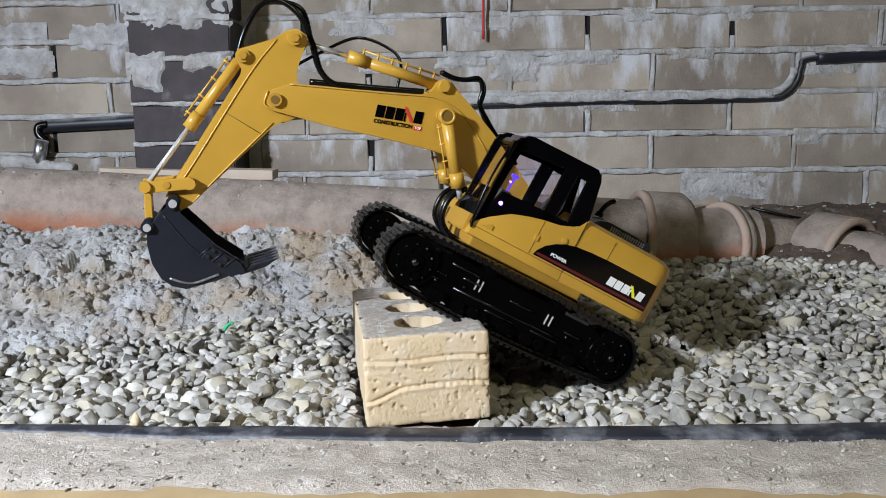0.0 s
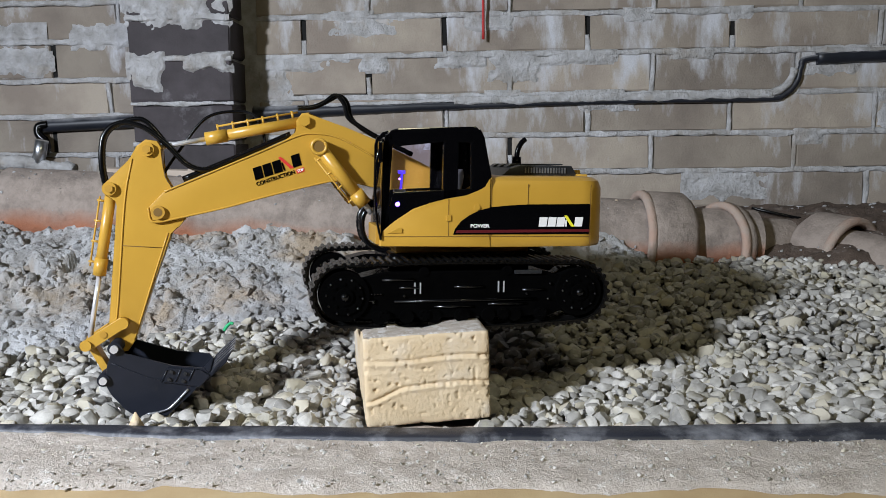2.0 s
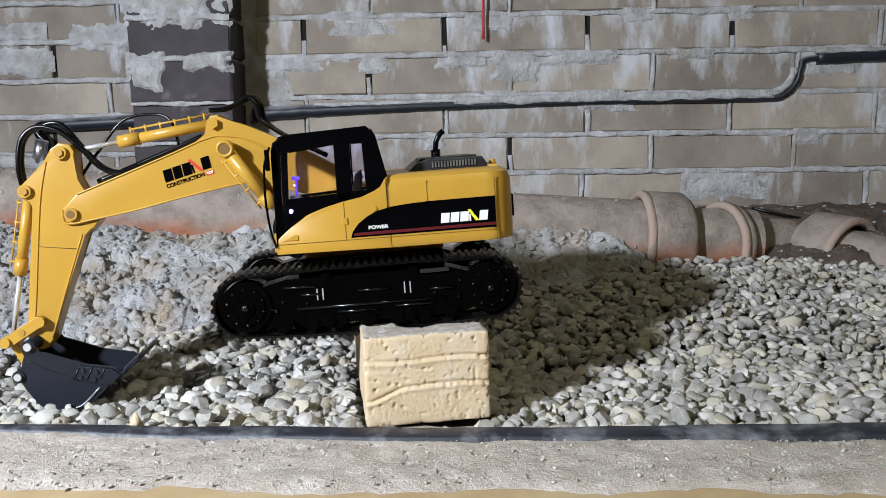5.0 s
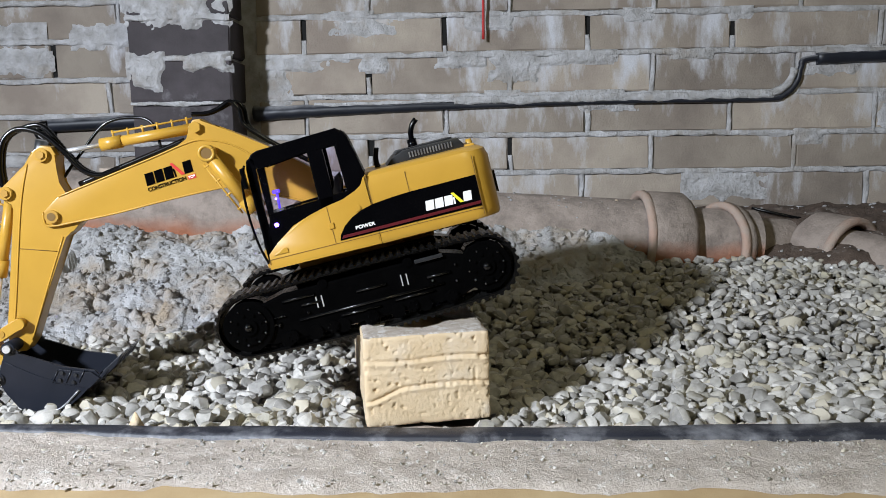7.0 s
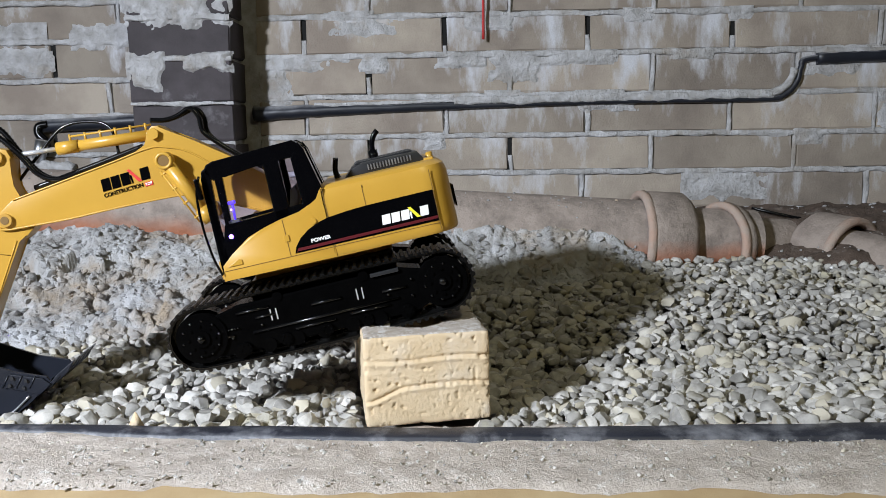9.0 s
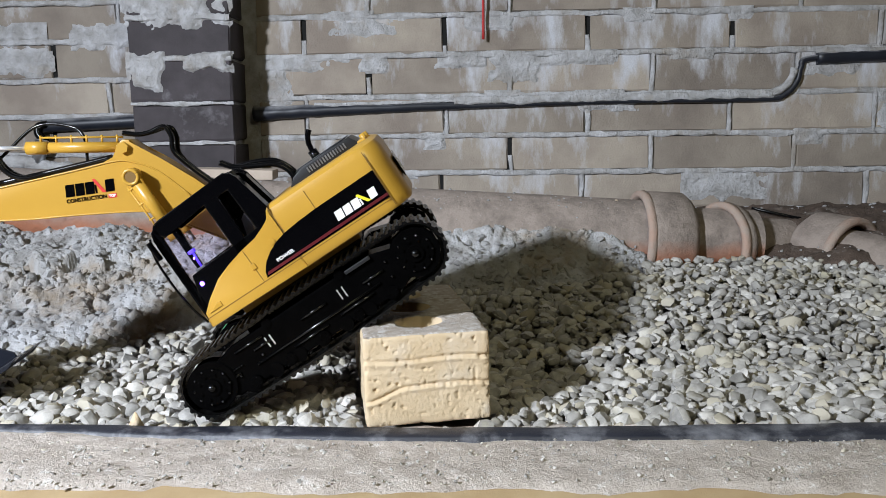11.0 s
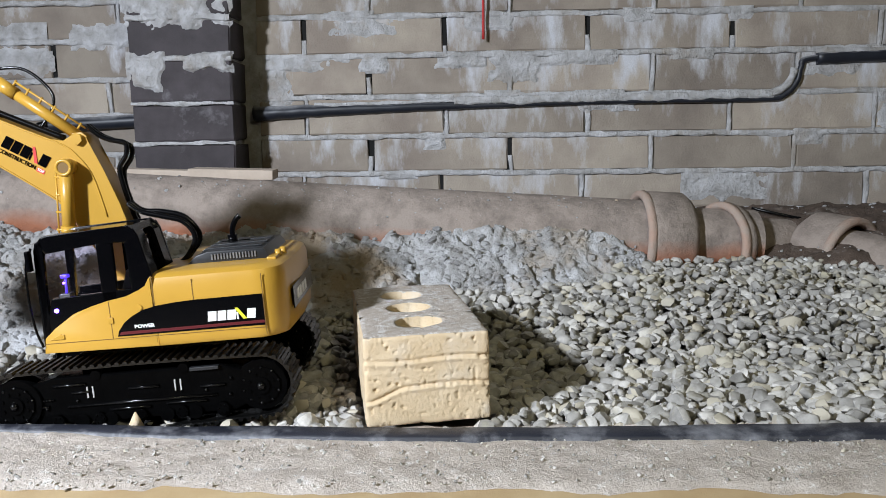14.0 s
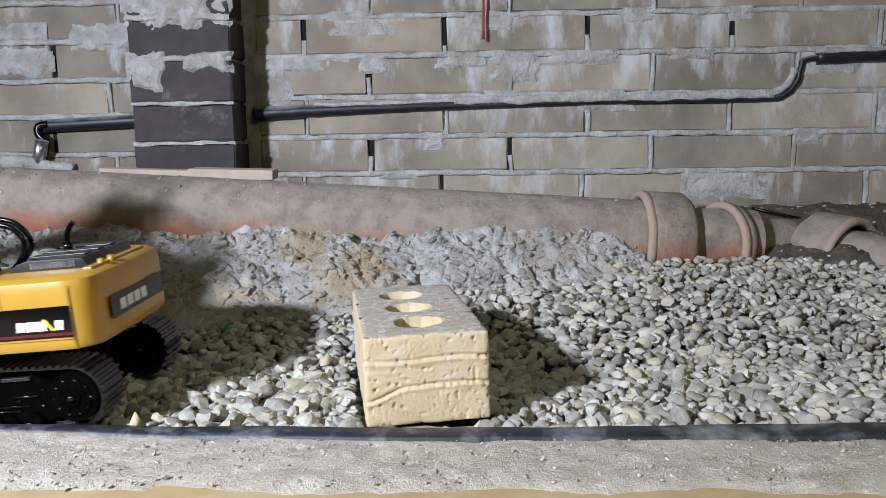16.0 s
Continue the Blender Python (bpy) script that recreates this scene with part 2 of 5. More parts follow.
def heap_z(x, y):
    foot = heap_foot(x)
    s = (y - foot) / (1.335 - foot) if foot < 1.33 else (y - foot) / 0.02
    top = between(x, (-1.0, 0.1, 0.26, 0.35), (0.132, 0.116, 0.108, 0.055))
    if s <= 0:
        return bed_z(x, y) - 0.02 - 0.2 * (foot - y)
    k = min(s, 1.0)
    z = bed_z(x, foot) - 0.012 + (top - bed_z(x, foot) + 0.012) * k ** 0.75
    p = Vector((x, y, 0.0))
    bend = Vector((noise.noise(p * 22), noise.noise(p * 22 + Vector((9, 0, 0))), 0)) * 0.5
    clod = 0.0
    for f, high, seed in ((21, 0.028, 0.0), (52, 0.0105, 5.0), (130, 0.0048, 9.0), (300, 0.0022, 2.0)):
        q = p * f + bend * (1.0 if f < 100 else 2.0) + Vector((seed, seed, 0))
        d, at = noise.voronoi(q)
        own = 0.25 + 0.75 * noise.cell(at[0] * 3.7 + Vector((0.3, 0.3, 0.3)))
        clod += high * own * (max(0.0, 1.0 - (d[0] / 0.62) ** 2) - 0.35)
    lump = noise.fractal(p * 7, 1.0, 2.1, 3) * 0.024
    sandy = 0.35 + 0.65 * smooth01(0.02, 0.12, abs(x - 0.0) + max(0.0, 1.22 - y))
    crusty = 0.40 + 1.25 * smooth01(-0.22, 0.22, noise.noise(p * 6.5 + Vector((2.2, 0.7, 0))))
    return z + (lump + clod * sandy * crusty) * min(1.0, 0.35 + 2.4 * k * (1.3 - k))


def soil_z(x, y):
    s = smooth01(1.24, 1.5, y)
    p = Vector((x, y, 0.5))
    z = bed_z(x, y) - 0.022 + 0.035 * smooth01(1.22, 1.30, y) * smooth01(0.34, 0.5, x) + 0.055 * s
    z -= 0.030 * smooth01(0.66, 0.56, x) * smooth01(1.48, 1.40, y)
    return z + noise.fractal(p * 22, 1.0, 2.0, 4) * 0.009 + max(noise.noise(p * 120), 0.0) * 0.005


def sheet(name, x0, x1, y0, y1, step, height, material):
    xs, ys = np.arange(x0, x1 + step / 2, step), np.arange(y0, y1 + step / 2, step)
    verts = [(x, y, height(float(x), float(y))) for y in ys for x in xs]
    w = len(xs)
    faces = [(j * w + i, j * w + i + 1, (j + 1) * w + i + 1, (j + 1) * w + i) for j in range(len(ys) - 1) for i in range(w - 1)]
    return mesh_from(name, verts, faces, material)


tagged(sheet("ground", -1.6, 1.9, 0.66, 1.66, 0.02, lambda x, y: bed_z(x, y) - 0.016, SAND), "grey grit under the gravel bed", "ground", kind="structure")
tagged(part("floor", box(-3.0, 3.0, -2.4, 1.9, -0.25, -0.14), PLASTER), "grey rough cellar floor", "floor", kind="structure")
tagged(sheet("mortar_heap", -1.1, 0.40, 0.97, 1.45, 0.0024, heap_z, HEAP), "lumpy grey spilled mortar heaped along the clay pipe", "mortar heap", kind="stuff")
tagged(sheet("soil_bank", 0.27, 1.5, 1.2, 1.62, 0.007, soil_z, SOIL), "brown crumbly soil bank against the wall", "soil", kind="stuff")

# ---- cellar shell: unseen ceiling and side walls added, dark, shutting out the world light
tagged(part("ceiling", box(-3.0, 3.0, -2.4, 1.9, 1.92, 2.05), PLASTER), "grey plaster ceiling", "ceiling", kind="structure")
tagged(part("wall_south", box(-3.0, 3.0, -2.5, -2.4, -0.14, 1.92), PLASTER), "grey plaster wall", "wall", kind="structure")
tagged(part("wall_west", box(-3.1, -3.0, -2.4, 1.9, -0.14, 1.92), PLASTER), "grey plaster wall", "wall", kind="structure")
tagged(part("wall_east", box(3.0, 3.1, -2.4, 1.9, -0.14, 1.92), PLASTER), "grey plaster wall", "wall", kind="structure")

WALL = pose(-0.2555, 1.591, 0, 0, 0, -2.48)
wall = part("wall_north", box(-3.0, 3.6, 0.007, 0.25, -0.14, 1.92), MORTAR)
wall.matrix_basis = WALL
tagged(wall, "tan brick wall with smeared grey mortar joints and white bloom", "wall", kind="structure")


def facing_brick_mesh(name, length, height, depth, material, seed):
    rnd = random.Random(seed)
    bm = box(-length / 2, length / 2, 0, depth, -height / 2, height / 2)
    bmesh.ops.bevel(bm, geom=list(bm.edges), offset=0.0028, segments=1, affect="EDGES")
    for v in bm.verts:
        v.co += Vector((rnd.uniform(-1, 1), rnd.uniform(-0.6, 0.6), rnd.uniform(-1, 1))) * 0.0016
    me = bpy.data.meshes.new(name)
    bm.to_mesh(me)
    bm.free()
    me.materials.append(material)
    return me


BEDS_RIGHT = (0.045, 0.117, 0.190, 0.259, 0.332, 0.407, 0.478, 0.551, 0.623, 0.695)
BEDS_LEFT = (0.020, 0.091, 0.161, 0.232, 0.303, 0.370, 0.441, 0.512, 0.582, 0.653)
facings = [facing_brick_mesh("brick", 0.25, 0.064, 0.05, FACING, i) for i in range(5)]
slots = []  # joints in which mortar is missing
mortar = bmesh.new()


def course(z0, z1, ends, gaps, seed):
    """One course of bricks: joint places, and wider gaps at some."""
    rnd = random.Random(seed)
    for a, b in zip(ends, ends[1:]):
        ga, gb = gaps.get(a, 0.008), gaps.get(b, 0.008)
        l = b - a - ga / 2 - gb / 2
        if l < 0.02:
            continue
        ob = new("brick", rnd.choice(facings))
        ob.parent = wall
        ob.location = ((a + b) / 2 + (ga - gb) / 4 + 0.2555, rnd.uniform(-0.002, 0.002), (z0 + z1) / 2 + rnd.uniform(-0.001, 0.001))
        ob.rotation_euler = (rnd.uniform(-0.008, 0.008), rnd.uniform(-0.006, 0.006), rnd.uniform(-0.006, 0.006))
        ob.scale = (l / 0.25, 1, (z1 - z0 - 0.0075) / 0.064)


def joint(bm, p, q, seed, wide=0.0058, out=0.0035, spill=0.006):
    """Struck mortar between bricks from p to q: a flat ragged ribbon, squeezed out over one edge here and there."""
    p, q = Vector(p), Vector(q)
    run = (q - p).length
    along = (q - p).normalized()
    side = Vector((0, -1, 0)).cross(along)
    if side.z < -0.1:
        side = -side
    back = side.cross(along)
    back = back if abs(back.y) < 0.5 or back.y > 0 else -back
    n = max(6, int(run / 0.0035))
    last = None
    for i in range(n + 1):
        s = run * i / n
        o = Vector((s * 28, seed * 3.17, 0))
        up = wide * (0.85 + 0.5 * noise.noise(o)) + 0.0012 * noise.noise(o * 4)
        down = wide * (0.85 + 0.5 * noise.noise(o + Vector((0, 50, 0)))) + 0.0012 * noise.noise(o * 4 + Vector((0, 9, 0))) + spill * max(0.0, noise.noise(o * 0.55 + Vector((0, 20, 4))) - 0.12)
        fat = out * (0.75 + 0.6 * noise.noise(o * 1.3 + Vector((7, 0, 0))))
        mid = 0.0016 * noise.noise(o * 0.8 + Vector((0, 0, 30)))
        c = p + along * s + side * mid
        ring = [bm.verts.new(c + side * a + back * b) for a, b in
                ((up, 0.006), (up * 0.96, -fat * 0.25), (up * 0.55, -fat * (0.75 + 0.4 * noise.noise(o * 3))), (-down * 0.1, -fat * (0.9 + 0.4 * noise.noise(o * 3.5 + Vector((3, 3, 0))))),
                 (-down * 0.72, -fat * (1.0 + 0.35 * noise.noise(o * 3 + Vector((8, 0, 2))))), (-down, -fat * 0.35), (-down * 0.98, 0.006))]
        if last:
            for k in range(6):
                bm.faces.new((last[k], last[k + 1], ring[k + 1], ring[k])).smooth = True
        last = ring


def head_joint(x, z0, z1, seed, full=1.0):
    rnd = random.Random(seed)
    top = z0 + (z1 - z0 - 0.002) * full
    joint(mortar, (x + 0.2555 + rnd.uniform(-0.002, 0.002), 0.0005, z0 + 0.002), (x + 0.2555 + rnd.uniform(-0.002, 0.002), 0.0005, top), seed, 0.0044, 0.0028, 0.004)


dark = {(5, -0.25): 0.0085, (5, 0.008): 0.0085, (5, 0.53): 0.009, (4, -0.130): 0.0095, (4, 0.125): 0.0075, (2, -0.130): 0.0105, (2, 0.130): 0.0095, (5, 0.27): 0.008, (1, 0.0): 0.008, (1, 0.52): 0.0075}
for r in range(len(BEDS_RIGHT) - 1):
    z0, z1 = BEDS_RIGHT[r], BEDS_RIGHT[r + 1]
    phase = {5: 0.008, 4: 0.127, 3: 0.008, 2: 0.128, 1: 0.0, 0: 0.13}.get(r, 0.008 if r % 2 else 0.128)
    joints = [round(phase + 0.261 * k, 3) for k in range(-2, 5)]
    joints = [-0.345] + [j for j in joints if j > -0.30] + [1.3]
    gaps = {}
    for j in joints:
        for (rr, x), g in dark.items():
            if rr == r and abs(x - j) < 0.02:
                gaps[j] = g
    course(z0, z1, joints, gaps, r)
    for j in joints[1:-1]:
        if j not in gaps:
            head_joint(j, z0, z1, r * 31 + int(j * 100))
        else:
            head_joint(j, z0, z1, r * 31 + int(j * 100), 0.22 + 2.0 * abs(j) % 0.3)
            slots.append((j, z0, z1, gaps[j]))
    joint(mortar, (-0.33 + 0.2555, 0.0005, z1), (1.27 + 0.2555, 0.0005, z1), 40.3 + r)
for r in range(len(BEDS_LEFT) - 1):
    z0, z1 = BEDS_LEFT[r], BEDS_LEFT[r + 1]
    base = {5: -0.728, 4: -0.625, 3: -0.737, 6: -0.60}.get(r, -0.73 if r % 2 else -0.62)
    joints = [round(base - 0.261 * k, 3) for k in range(3, -3, -1)]
    joints = [-1.45] + [j for j in joints if -1.42 < j < -0.56] + [-0.515]
    gaps = {-0.737: 0.010} if r == 3 else ({-0.728: 0.009} if r == 5 else {})
    course(z0, z1, joints, gaps, 50 + r)
    for j in joints[1:-1]:
        if j in gaps:
            slots.append((j, z0, z1, gaps[j]))
        else:
            head_joint(j, z0, z1, r * 37 + int(j * 100))
    joint(mortar, (-1.42 + 0.2555, 0.0005, z1), (-0.50 + 0.2555, 0.0005, z1), 70.7 + r)
tagged(part("mortar", mortar, MORTAR, wall), kind="stuff")
# a near-black slab stands in for the shade deep in each open joint
for x, z0, z1, g in slots:
    s = part("open_joint", box(x + 0.2555 - g / 2 - 0.004, x + 0.2555 + g / 2 + 0.004, 0.0045, 0.0068, z0 + 0.004, z1 - 0.004), VOID, wall, "dark open joint")

# pilaster of dark bricks
pilaster = part("pilaster", box(-0.540, -0.3735, 1.507, 1.61, -0.1, 1.9), MORTAR)
tagged(pilaster, "dark brown clinker brick pilaster with grey mortar smears", "pilaster", kind="structure")
clinker = [facing_brick_mesh("brick", 0.179, 0.0652, 0.106, DARK_BRICK, 70 + i) for i in range(3)]
PBEDS = (0.040, 0.112, 0.183, 0.2528, 0.3226, 0.3997, 0.4705, 0.540, 0.613, 0.686)
pm = bmesh.new()
for r in range(len(PBEDS) - 1):
    z0, z1 = PBEDS[r], PBEDS[r + 1]
    ob = new("brick", clinker[r % 3])
    ob.parent = pilaster
    ob.location = (-0.4568, 1.500 + 0.002 * (r % 2), (z0 + z1) / 2)
    ob.scale = (1, 1, (z1 - z0 - 0.006) / 0.0652)
    wide, fat = (0.0034, 0.0022) if r in (2, 3) else (0.0056, 0.0045)
    joint(pm, (-0.5470, 1.5005, z1), (-0.3660, 1.5005, z1), 90.1 + r, wide, fat, 0.008)
    joint(pm, (-0.3668, 1.5000, z1), (-0.3668, 1.60, z1), 95.1 + r, wide, fat, 0.006)
tagged(part("mortar", pm, MORTAR, pilaster), kind="stuff")


def smear(name, x0, x1, z0, z1, y, seed, parent, thick=0.004, material=None):
    """A ragged slab of mortar stuck on a face, running out into it."""
    bm = bmesh.new()
    nx, nz = max(16, int((x1 - x0) / 0.0016)), max(12, int((z1 - z0) / 0.0016))
    g = {}
    for i in range(nx + 1):
        for j in range(nz + 1):
            u, v = i / nx, j / nz
            edge = min(u, 1 - u, v, 1 - v)
            p = Vector((u * (x1 - x0) * 30, v * (z1 - z0) * 30, seed * 7.3))
            d = edge * 3.4 - 0.45 + 0.75 * noise.fractal(p, 1.0, 2, 3)
            rough = 0.16 * noise.noise(p * 5) + 0.10 * noise.noise(p * 11)
            g[i, j] = (bm.verts.new((x0 + (x1 - x0) * u, y - thick * (min(max(d * 2.2, -0.8), 0.75) + rough), z0 + (z1 - z0) * v)), d)
    for i in range(nx):
        for j in range(nz):
            q = [g[i, j], g[i + 1, j], g[i + 1, j + 1], g[i, j + 1]]
            if max(d for _, d in q) > -0.35:
                bm.faces.new([v for v, _ in q]).smooth = True
    for v in [v for v in bm.verts if not v.link_faces]:
        bm.verts.remove(v)
    return part(name, bm, material or MORTAR, parent, "grey mortar smear")


smear("mortar_patch", -0.469, -0.363, 0.374, 0.412, 1.4995, 1, pilaster, 0.007)
smear("mortar_patch", -0.552, -0.482, 0.336, 0.413, 1.4995, 2, pilaster, 0.004)
smear("mortar_patch", -0.556, -0.360, 0.449, 0.572, 1.4995, 3, pilaster, 0.005)
for i, (a, b, c, d) in enumerate(((0.10, 0.16, 0.375, 0.412), (0.34, 0.44, 0.355, 0.412), (0.42, 0.58, 0.385, 0.412), (0.24, 0.34, 0.382, 0.412), (0.90, 1.02, 0.355, 0.40),
                                  (-0.10, -0.02, 0.31, 0.40), (-0.10, 0.07, 0.378, 0.412), (0.04, 0.20, 0.438, 0.478), (-0.64, -0.48, 0.438, 0.478), (-0.62, -0.47, 0.375, 0.440), (-0.44, -0.28, 0.425, 0.475),
                                  (0.70, 0.86, 0.135, 0.195), (0.50, 0.62, 0.30, 0.335), (1.05, 1.22, 0.25, 0.33), (0.30, 0.40, 0.445, 0.48))):
    smear("mortar_patch", a, b, c, d, -0.0008, 10 + i, wall, 0.0024)

rnd = random.Random(77)
for i in range(16):
    zc = rnd.choice(BEDS_RIGHT[2:8])
    x, w, h = rnd.uniform(-0.05, 1.15), rnd.uniform(0.04, 0.13), rnd.uniform(0.016, 0.036)
    smear("mortar_patch", x, x + w, zc - h * rnd.uniform(0.5, 0.9), zc + h * 0.3, -0.0006, 100 + i, wall, 0.0018)

# black conduit along the wall, with a ridge of mortar on it
conduit = part("wall_conduit", tube([(-0.085, -0.006, 0.303), (0.065, -0.006, 0.308), (0.38, -0.006, 0.315), (0.62, -0.006, 0.319), (0.84, -0.006, 0.319), (0.880, -0.006, 0.326),
                                     (0.902, -0.006, 0.350), (0.908, -0.006, 0.375), (0.925, -0.006, 0.390), (1.06, -0.006, 0.394), (1.4, -0.006, 0.396)], 0.0052, 10, 10), CONDUIT)
conduit.matrix_basis = WALL
tagged(conduit, "dusty black plastic conduit fixed along the brick wall", "conduit")
part("sleeve", tube([(-0.095, -0.004, 0.3035), (-0.02, -0.004, 0.3065), (0.08, -0.004, 0.3095), (0.17, -0.004, 0.3120), (0.30, -0.004, 0.3150), (0.46, -0.004, 0.3180)], 0.0142, 10, 10, wobble=0.15, r2=0.0058), CONDUIT, conduit, "wider black rubber sleeve")
part("sleeve", tube([(0.935, -0.004, 0.391), (1.05, -0.004, 0.3945), (1.4, -0.004, 0.397)], 0.0125, 10, 10, wobble=0.15), CONDUIT, conduit, "wider black rubber sleeve")
ridge = bmesh.new()
joint(ridge, (0.02, -0.0105, 0.3185), (0.30, -0.0105, 0.3235), 3.3, 0.0040, 0.0036, 0.004)
joint(ridge, (0.28, -0.0105, 0.3235), (0.86, -0.0085, 0.3270), 5.1, 0.0085, 0.0052, 0.002)
tube([(0.85, -0.007, 0.327), (0.874, -0.007, 0.336), (0.890, -0.007, 0.354), (0.897, -0.006, 0.372)], 0.0075, 8, 6, ridge, wobble=0.6)
joint(ridge, (0.93, -0.0105, 0.4035), (1.30, -0.0105, 0.4065), 8.1, 0.0055, 0.0045, 0.005)
part("mortar_ridge", ridge, MORTAR, conduit, "grey mortar ridge")
stub = part("wall_conduit", tube([(-0.50, -0.005, 0.286), (-0.40, -0.006, 0.290), (-0.24, -0.006, 0.297)], 0.0125, 12, 10), CONDUIT)
stub.matrix_basis = WALL
tagged(stub, "dusty black plastic conduit fixed along the brick wall", "conduit")
hook = part("black_cable", tube([(-0.487, -0.012, 0.289), (-0.503, -0.016, 0.285), (-0.503, -0.018, 0.270), (-0.492, -0.018, 0.258), (-0.491, -0.018, 0.243), (-0.505, -0.018, 0.228)], 0.0078, 10, 8), HOSE)
hook.matrix_basis = WALL
tagged(hook, "thick black cable end bent down from the conduit", "cable")
red = part("red_wire", tube([(0.077, 1.560, 1.0), (0.0775, 1.561, 0.6), (0.078, 1.562, 0.5), (0.078, 1.562, 0.432)], 0.0026, 8, 6), WIRE_RED)
tagged(red, "red insulated wire hanging down the wall", "wire")


# ---- clay pipes
def clay_pipe(name, p, q, r, socket, label):
    """A round pipe from p to q; socket: length and radius of the wide end at q."""
    p, q = Vector(p), Vector(q)
    ob = thing(name, label, "pipe", tuple(p))
    d = (q - p).normalized()
    s = d.cross(Vector((0, 0, 1))).normalized()
    u = s.cross(d)
    seg = 40

    def turned(profile, seed):
        bm = bmesh.new()
        last = None
        for t, rr in profile:
            ring = []
            for k in range(seg):
                a = 2 * math.pi * k / seg
                w = 1 + 0.012 * noise.noise(Vector((t * 14, math.cos(a) * 2 + seed, math.sin(a) * 2)))
                ring.append(bm.verts.new(d * t + (s * math.cos(a) + u * math.sin(a)) * rr * w))
            if last:
                for k in range(seg):
                    bm.faces.new((last[k], last[(k + 1) % seg], ring[(k + 1) % seg], ring[k])).smooth = True
            last = ring
        return bm

    length = (q - p).length
    n = max(3, int(length / 0.03))
    part("barrel", turned([(0.0, r - 0.012), (0.0, r)] + [(length * (i + 1) / n, r) for i in range(n)], 1.0), CLAY, ob)
    if socket:
        a, b, rs = socket
        g = 1 if b > a else -1
        part("socket", turned([(a + g * 0.035, r * 0.99), (a + g * 0.03, rs - 0.011), (a, rs - 0.010), (a - g * 0.003, rs - 0.006), (a, rs), (a + g * 0.012, rs + 0.001), (b - g * 0.012, rs), (b, rs - 0.010), (b + g * 0.004, r * 0.99)], 5.0), CLAY, ob, "dusty wide pipe socket")
        part("rim", turned([(a + g * 0.008, rs - 0.0115), (a - g * 0.004, rs - 0.0105), (a - g * 0.006, rs - 0.005), (a - g * 0.003, rs + 0.001), (a + g * 0.006, rs + 0.002), (a + g * 0.007, rs - 0.002)], 6.0), CLAY_RIM, ob, "bare terracotta rim")
    return ob


clay_pipe("clay_pipe", (-0.715, 1.385, 0.157), (0.40, 1.385, 0.086), 0.0625, None, "long dusty terracotta drain pipe half buried in mortar")
clay_pipe("clay_pipe", (-1.35, 1.395, 0.19), (-0.722, 1.387, 0.154), 0.056, (0.55, 0.62, 0.060), "dark red terracotta pipe joining the long one")
clay_pipe("clay_pipe", (0.325, 1.385, 0.088), (0.52, 1.40, 0.078), 0.054, (0.0, 0.080, 0.0790), "terracotta pipe with a wide broken socket")
clay_pipe("clay_pipe", (0.462, 1.392, 0.074), (0.74, 1.50, 0.050), 0.048, (0.0, 0.030, 0.0720), "terracotta pipe whose rim stands out of the soil")
clay_pipe("clay_pipe", (0.650, 1.410, 0.048), (0.83, 1.10, 0.018), 0.056, (0.050, -0.03, 0.0760), "terracotta pipe end lying in the brown soil")

board = part("board", box(-0.07, 0.07, -0.03, 0.03, -0.008, 0.008, 0.0012), PALE_WOOD)
board.matrix_basis = pose(-0.353, 1.425, 0.2025, 0, 2.0, 2)
tagged(board, "short pale board lying on the clay pipe", "board")
strip = part("board", box(-0.085, 0.085, -0.02, 0.02, -0.005, 0.005, 0.001), PALE_WOOD)
strip.matrix_basis = pose(-0.49, 1.432, 0.2062, 0, 2.5, 3)
tagged(strip, "thin dusty board lying along the clay pipe", "board")
can = part("steel_tube", rod((0, 0, -0.02), (0, 0, 0.02), 0.0105, 20), STEEL)
can.matrix_basis = pose(-0.676, 1.42, 0.243, 0, 14, 0)
tagged(can, "short shiny galvanised steel tube on the pipe", "tube")
sock = part("mortar_lump", tube([(-0.78, 1.42, 0.235), (-0.72, 1.42, 0.226), (-0.67, 1.42, 0.218), (-0.62, 1.42, 0.210)], 0.012, 10, 8, wobble=0.6), HEAP)
tagged(sock, "grey mortar lump on top of the pipe", "mortar")

# ---- front ledge
ledge = sheet("ledge", -1.0, 1.0, 0.58, 0.80, 0.004,
              lambda x, y: -0.003 + 0.0012 * noise.noise(Vector((x * 30, y * 30, 0))) + 0.0016 * noise.fractal(Vector((x * 48 + 0.3 * y, y * 53, 0)), 1, 2, 2) + 0.002 * noise.noise(Vector((x * 6, y * 6, 2)))
              - 0.0095 * smooth01(0.660 - 0.035 * (x + 0.3) + 0.016 * noise.noise(Vector((x * 12, 1, 0))), 0.622 - 0.035 * (x + 0.3) + 0.016 * noise.noise(Vector((x * 12, 1, 0))), y)
              - 0.035 * smooth01(0.765, 0.785, y), CONCRETE)
tagged(ledge, "dusty rough concrete ledge before the gravel", "ledge", kind="structure")
plank = part("timber_edge", box(-1.3, 1.3, 0.40, 0.66, -0.06, -0.0075, 0.003), WOOD)
tagged(plank, "raw pine board along the concrete ledge", "board", kind="structure")


def edging_y(x):
    return (between(x, (-1.3, -0.43, -0.25, -0.08, 0.1, 0.41, 1.3), (0.800, 0.776, 0.764, 0.755, 0.749, 0.749, 0.765)),
            between(x, (-1.3, -0.42, -0.25, 0.0, 0.39, 1.3), (0.790, 0.762, 0.742, 0.727, 0.718, 0.715)))


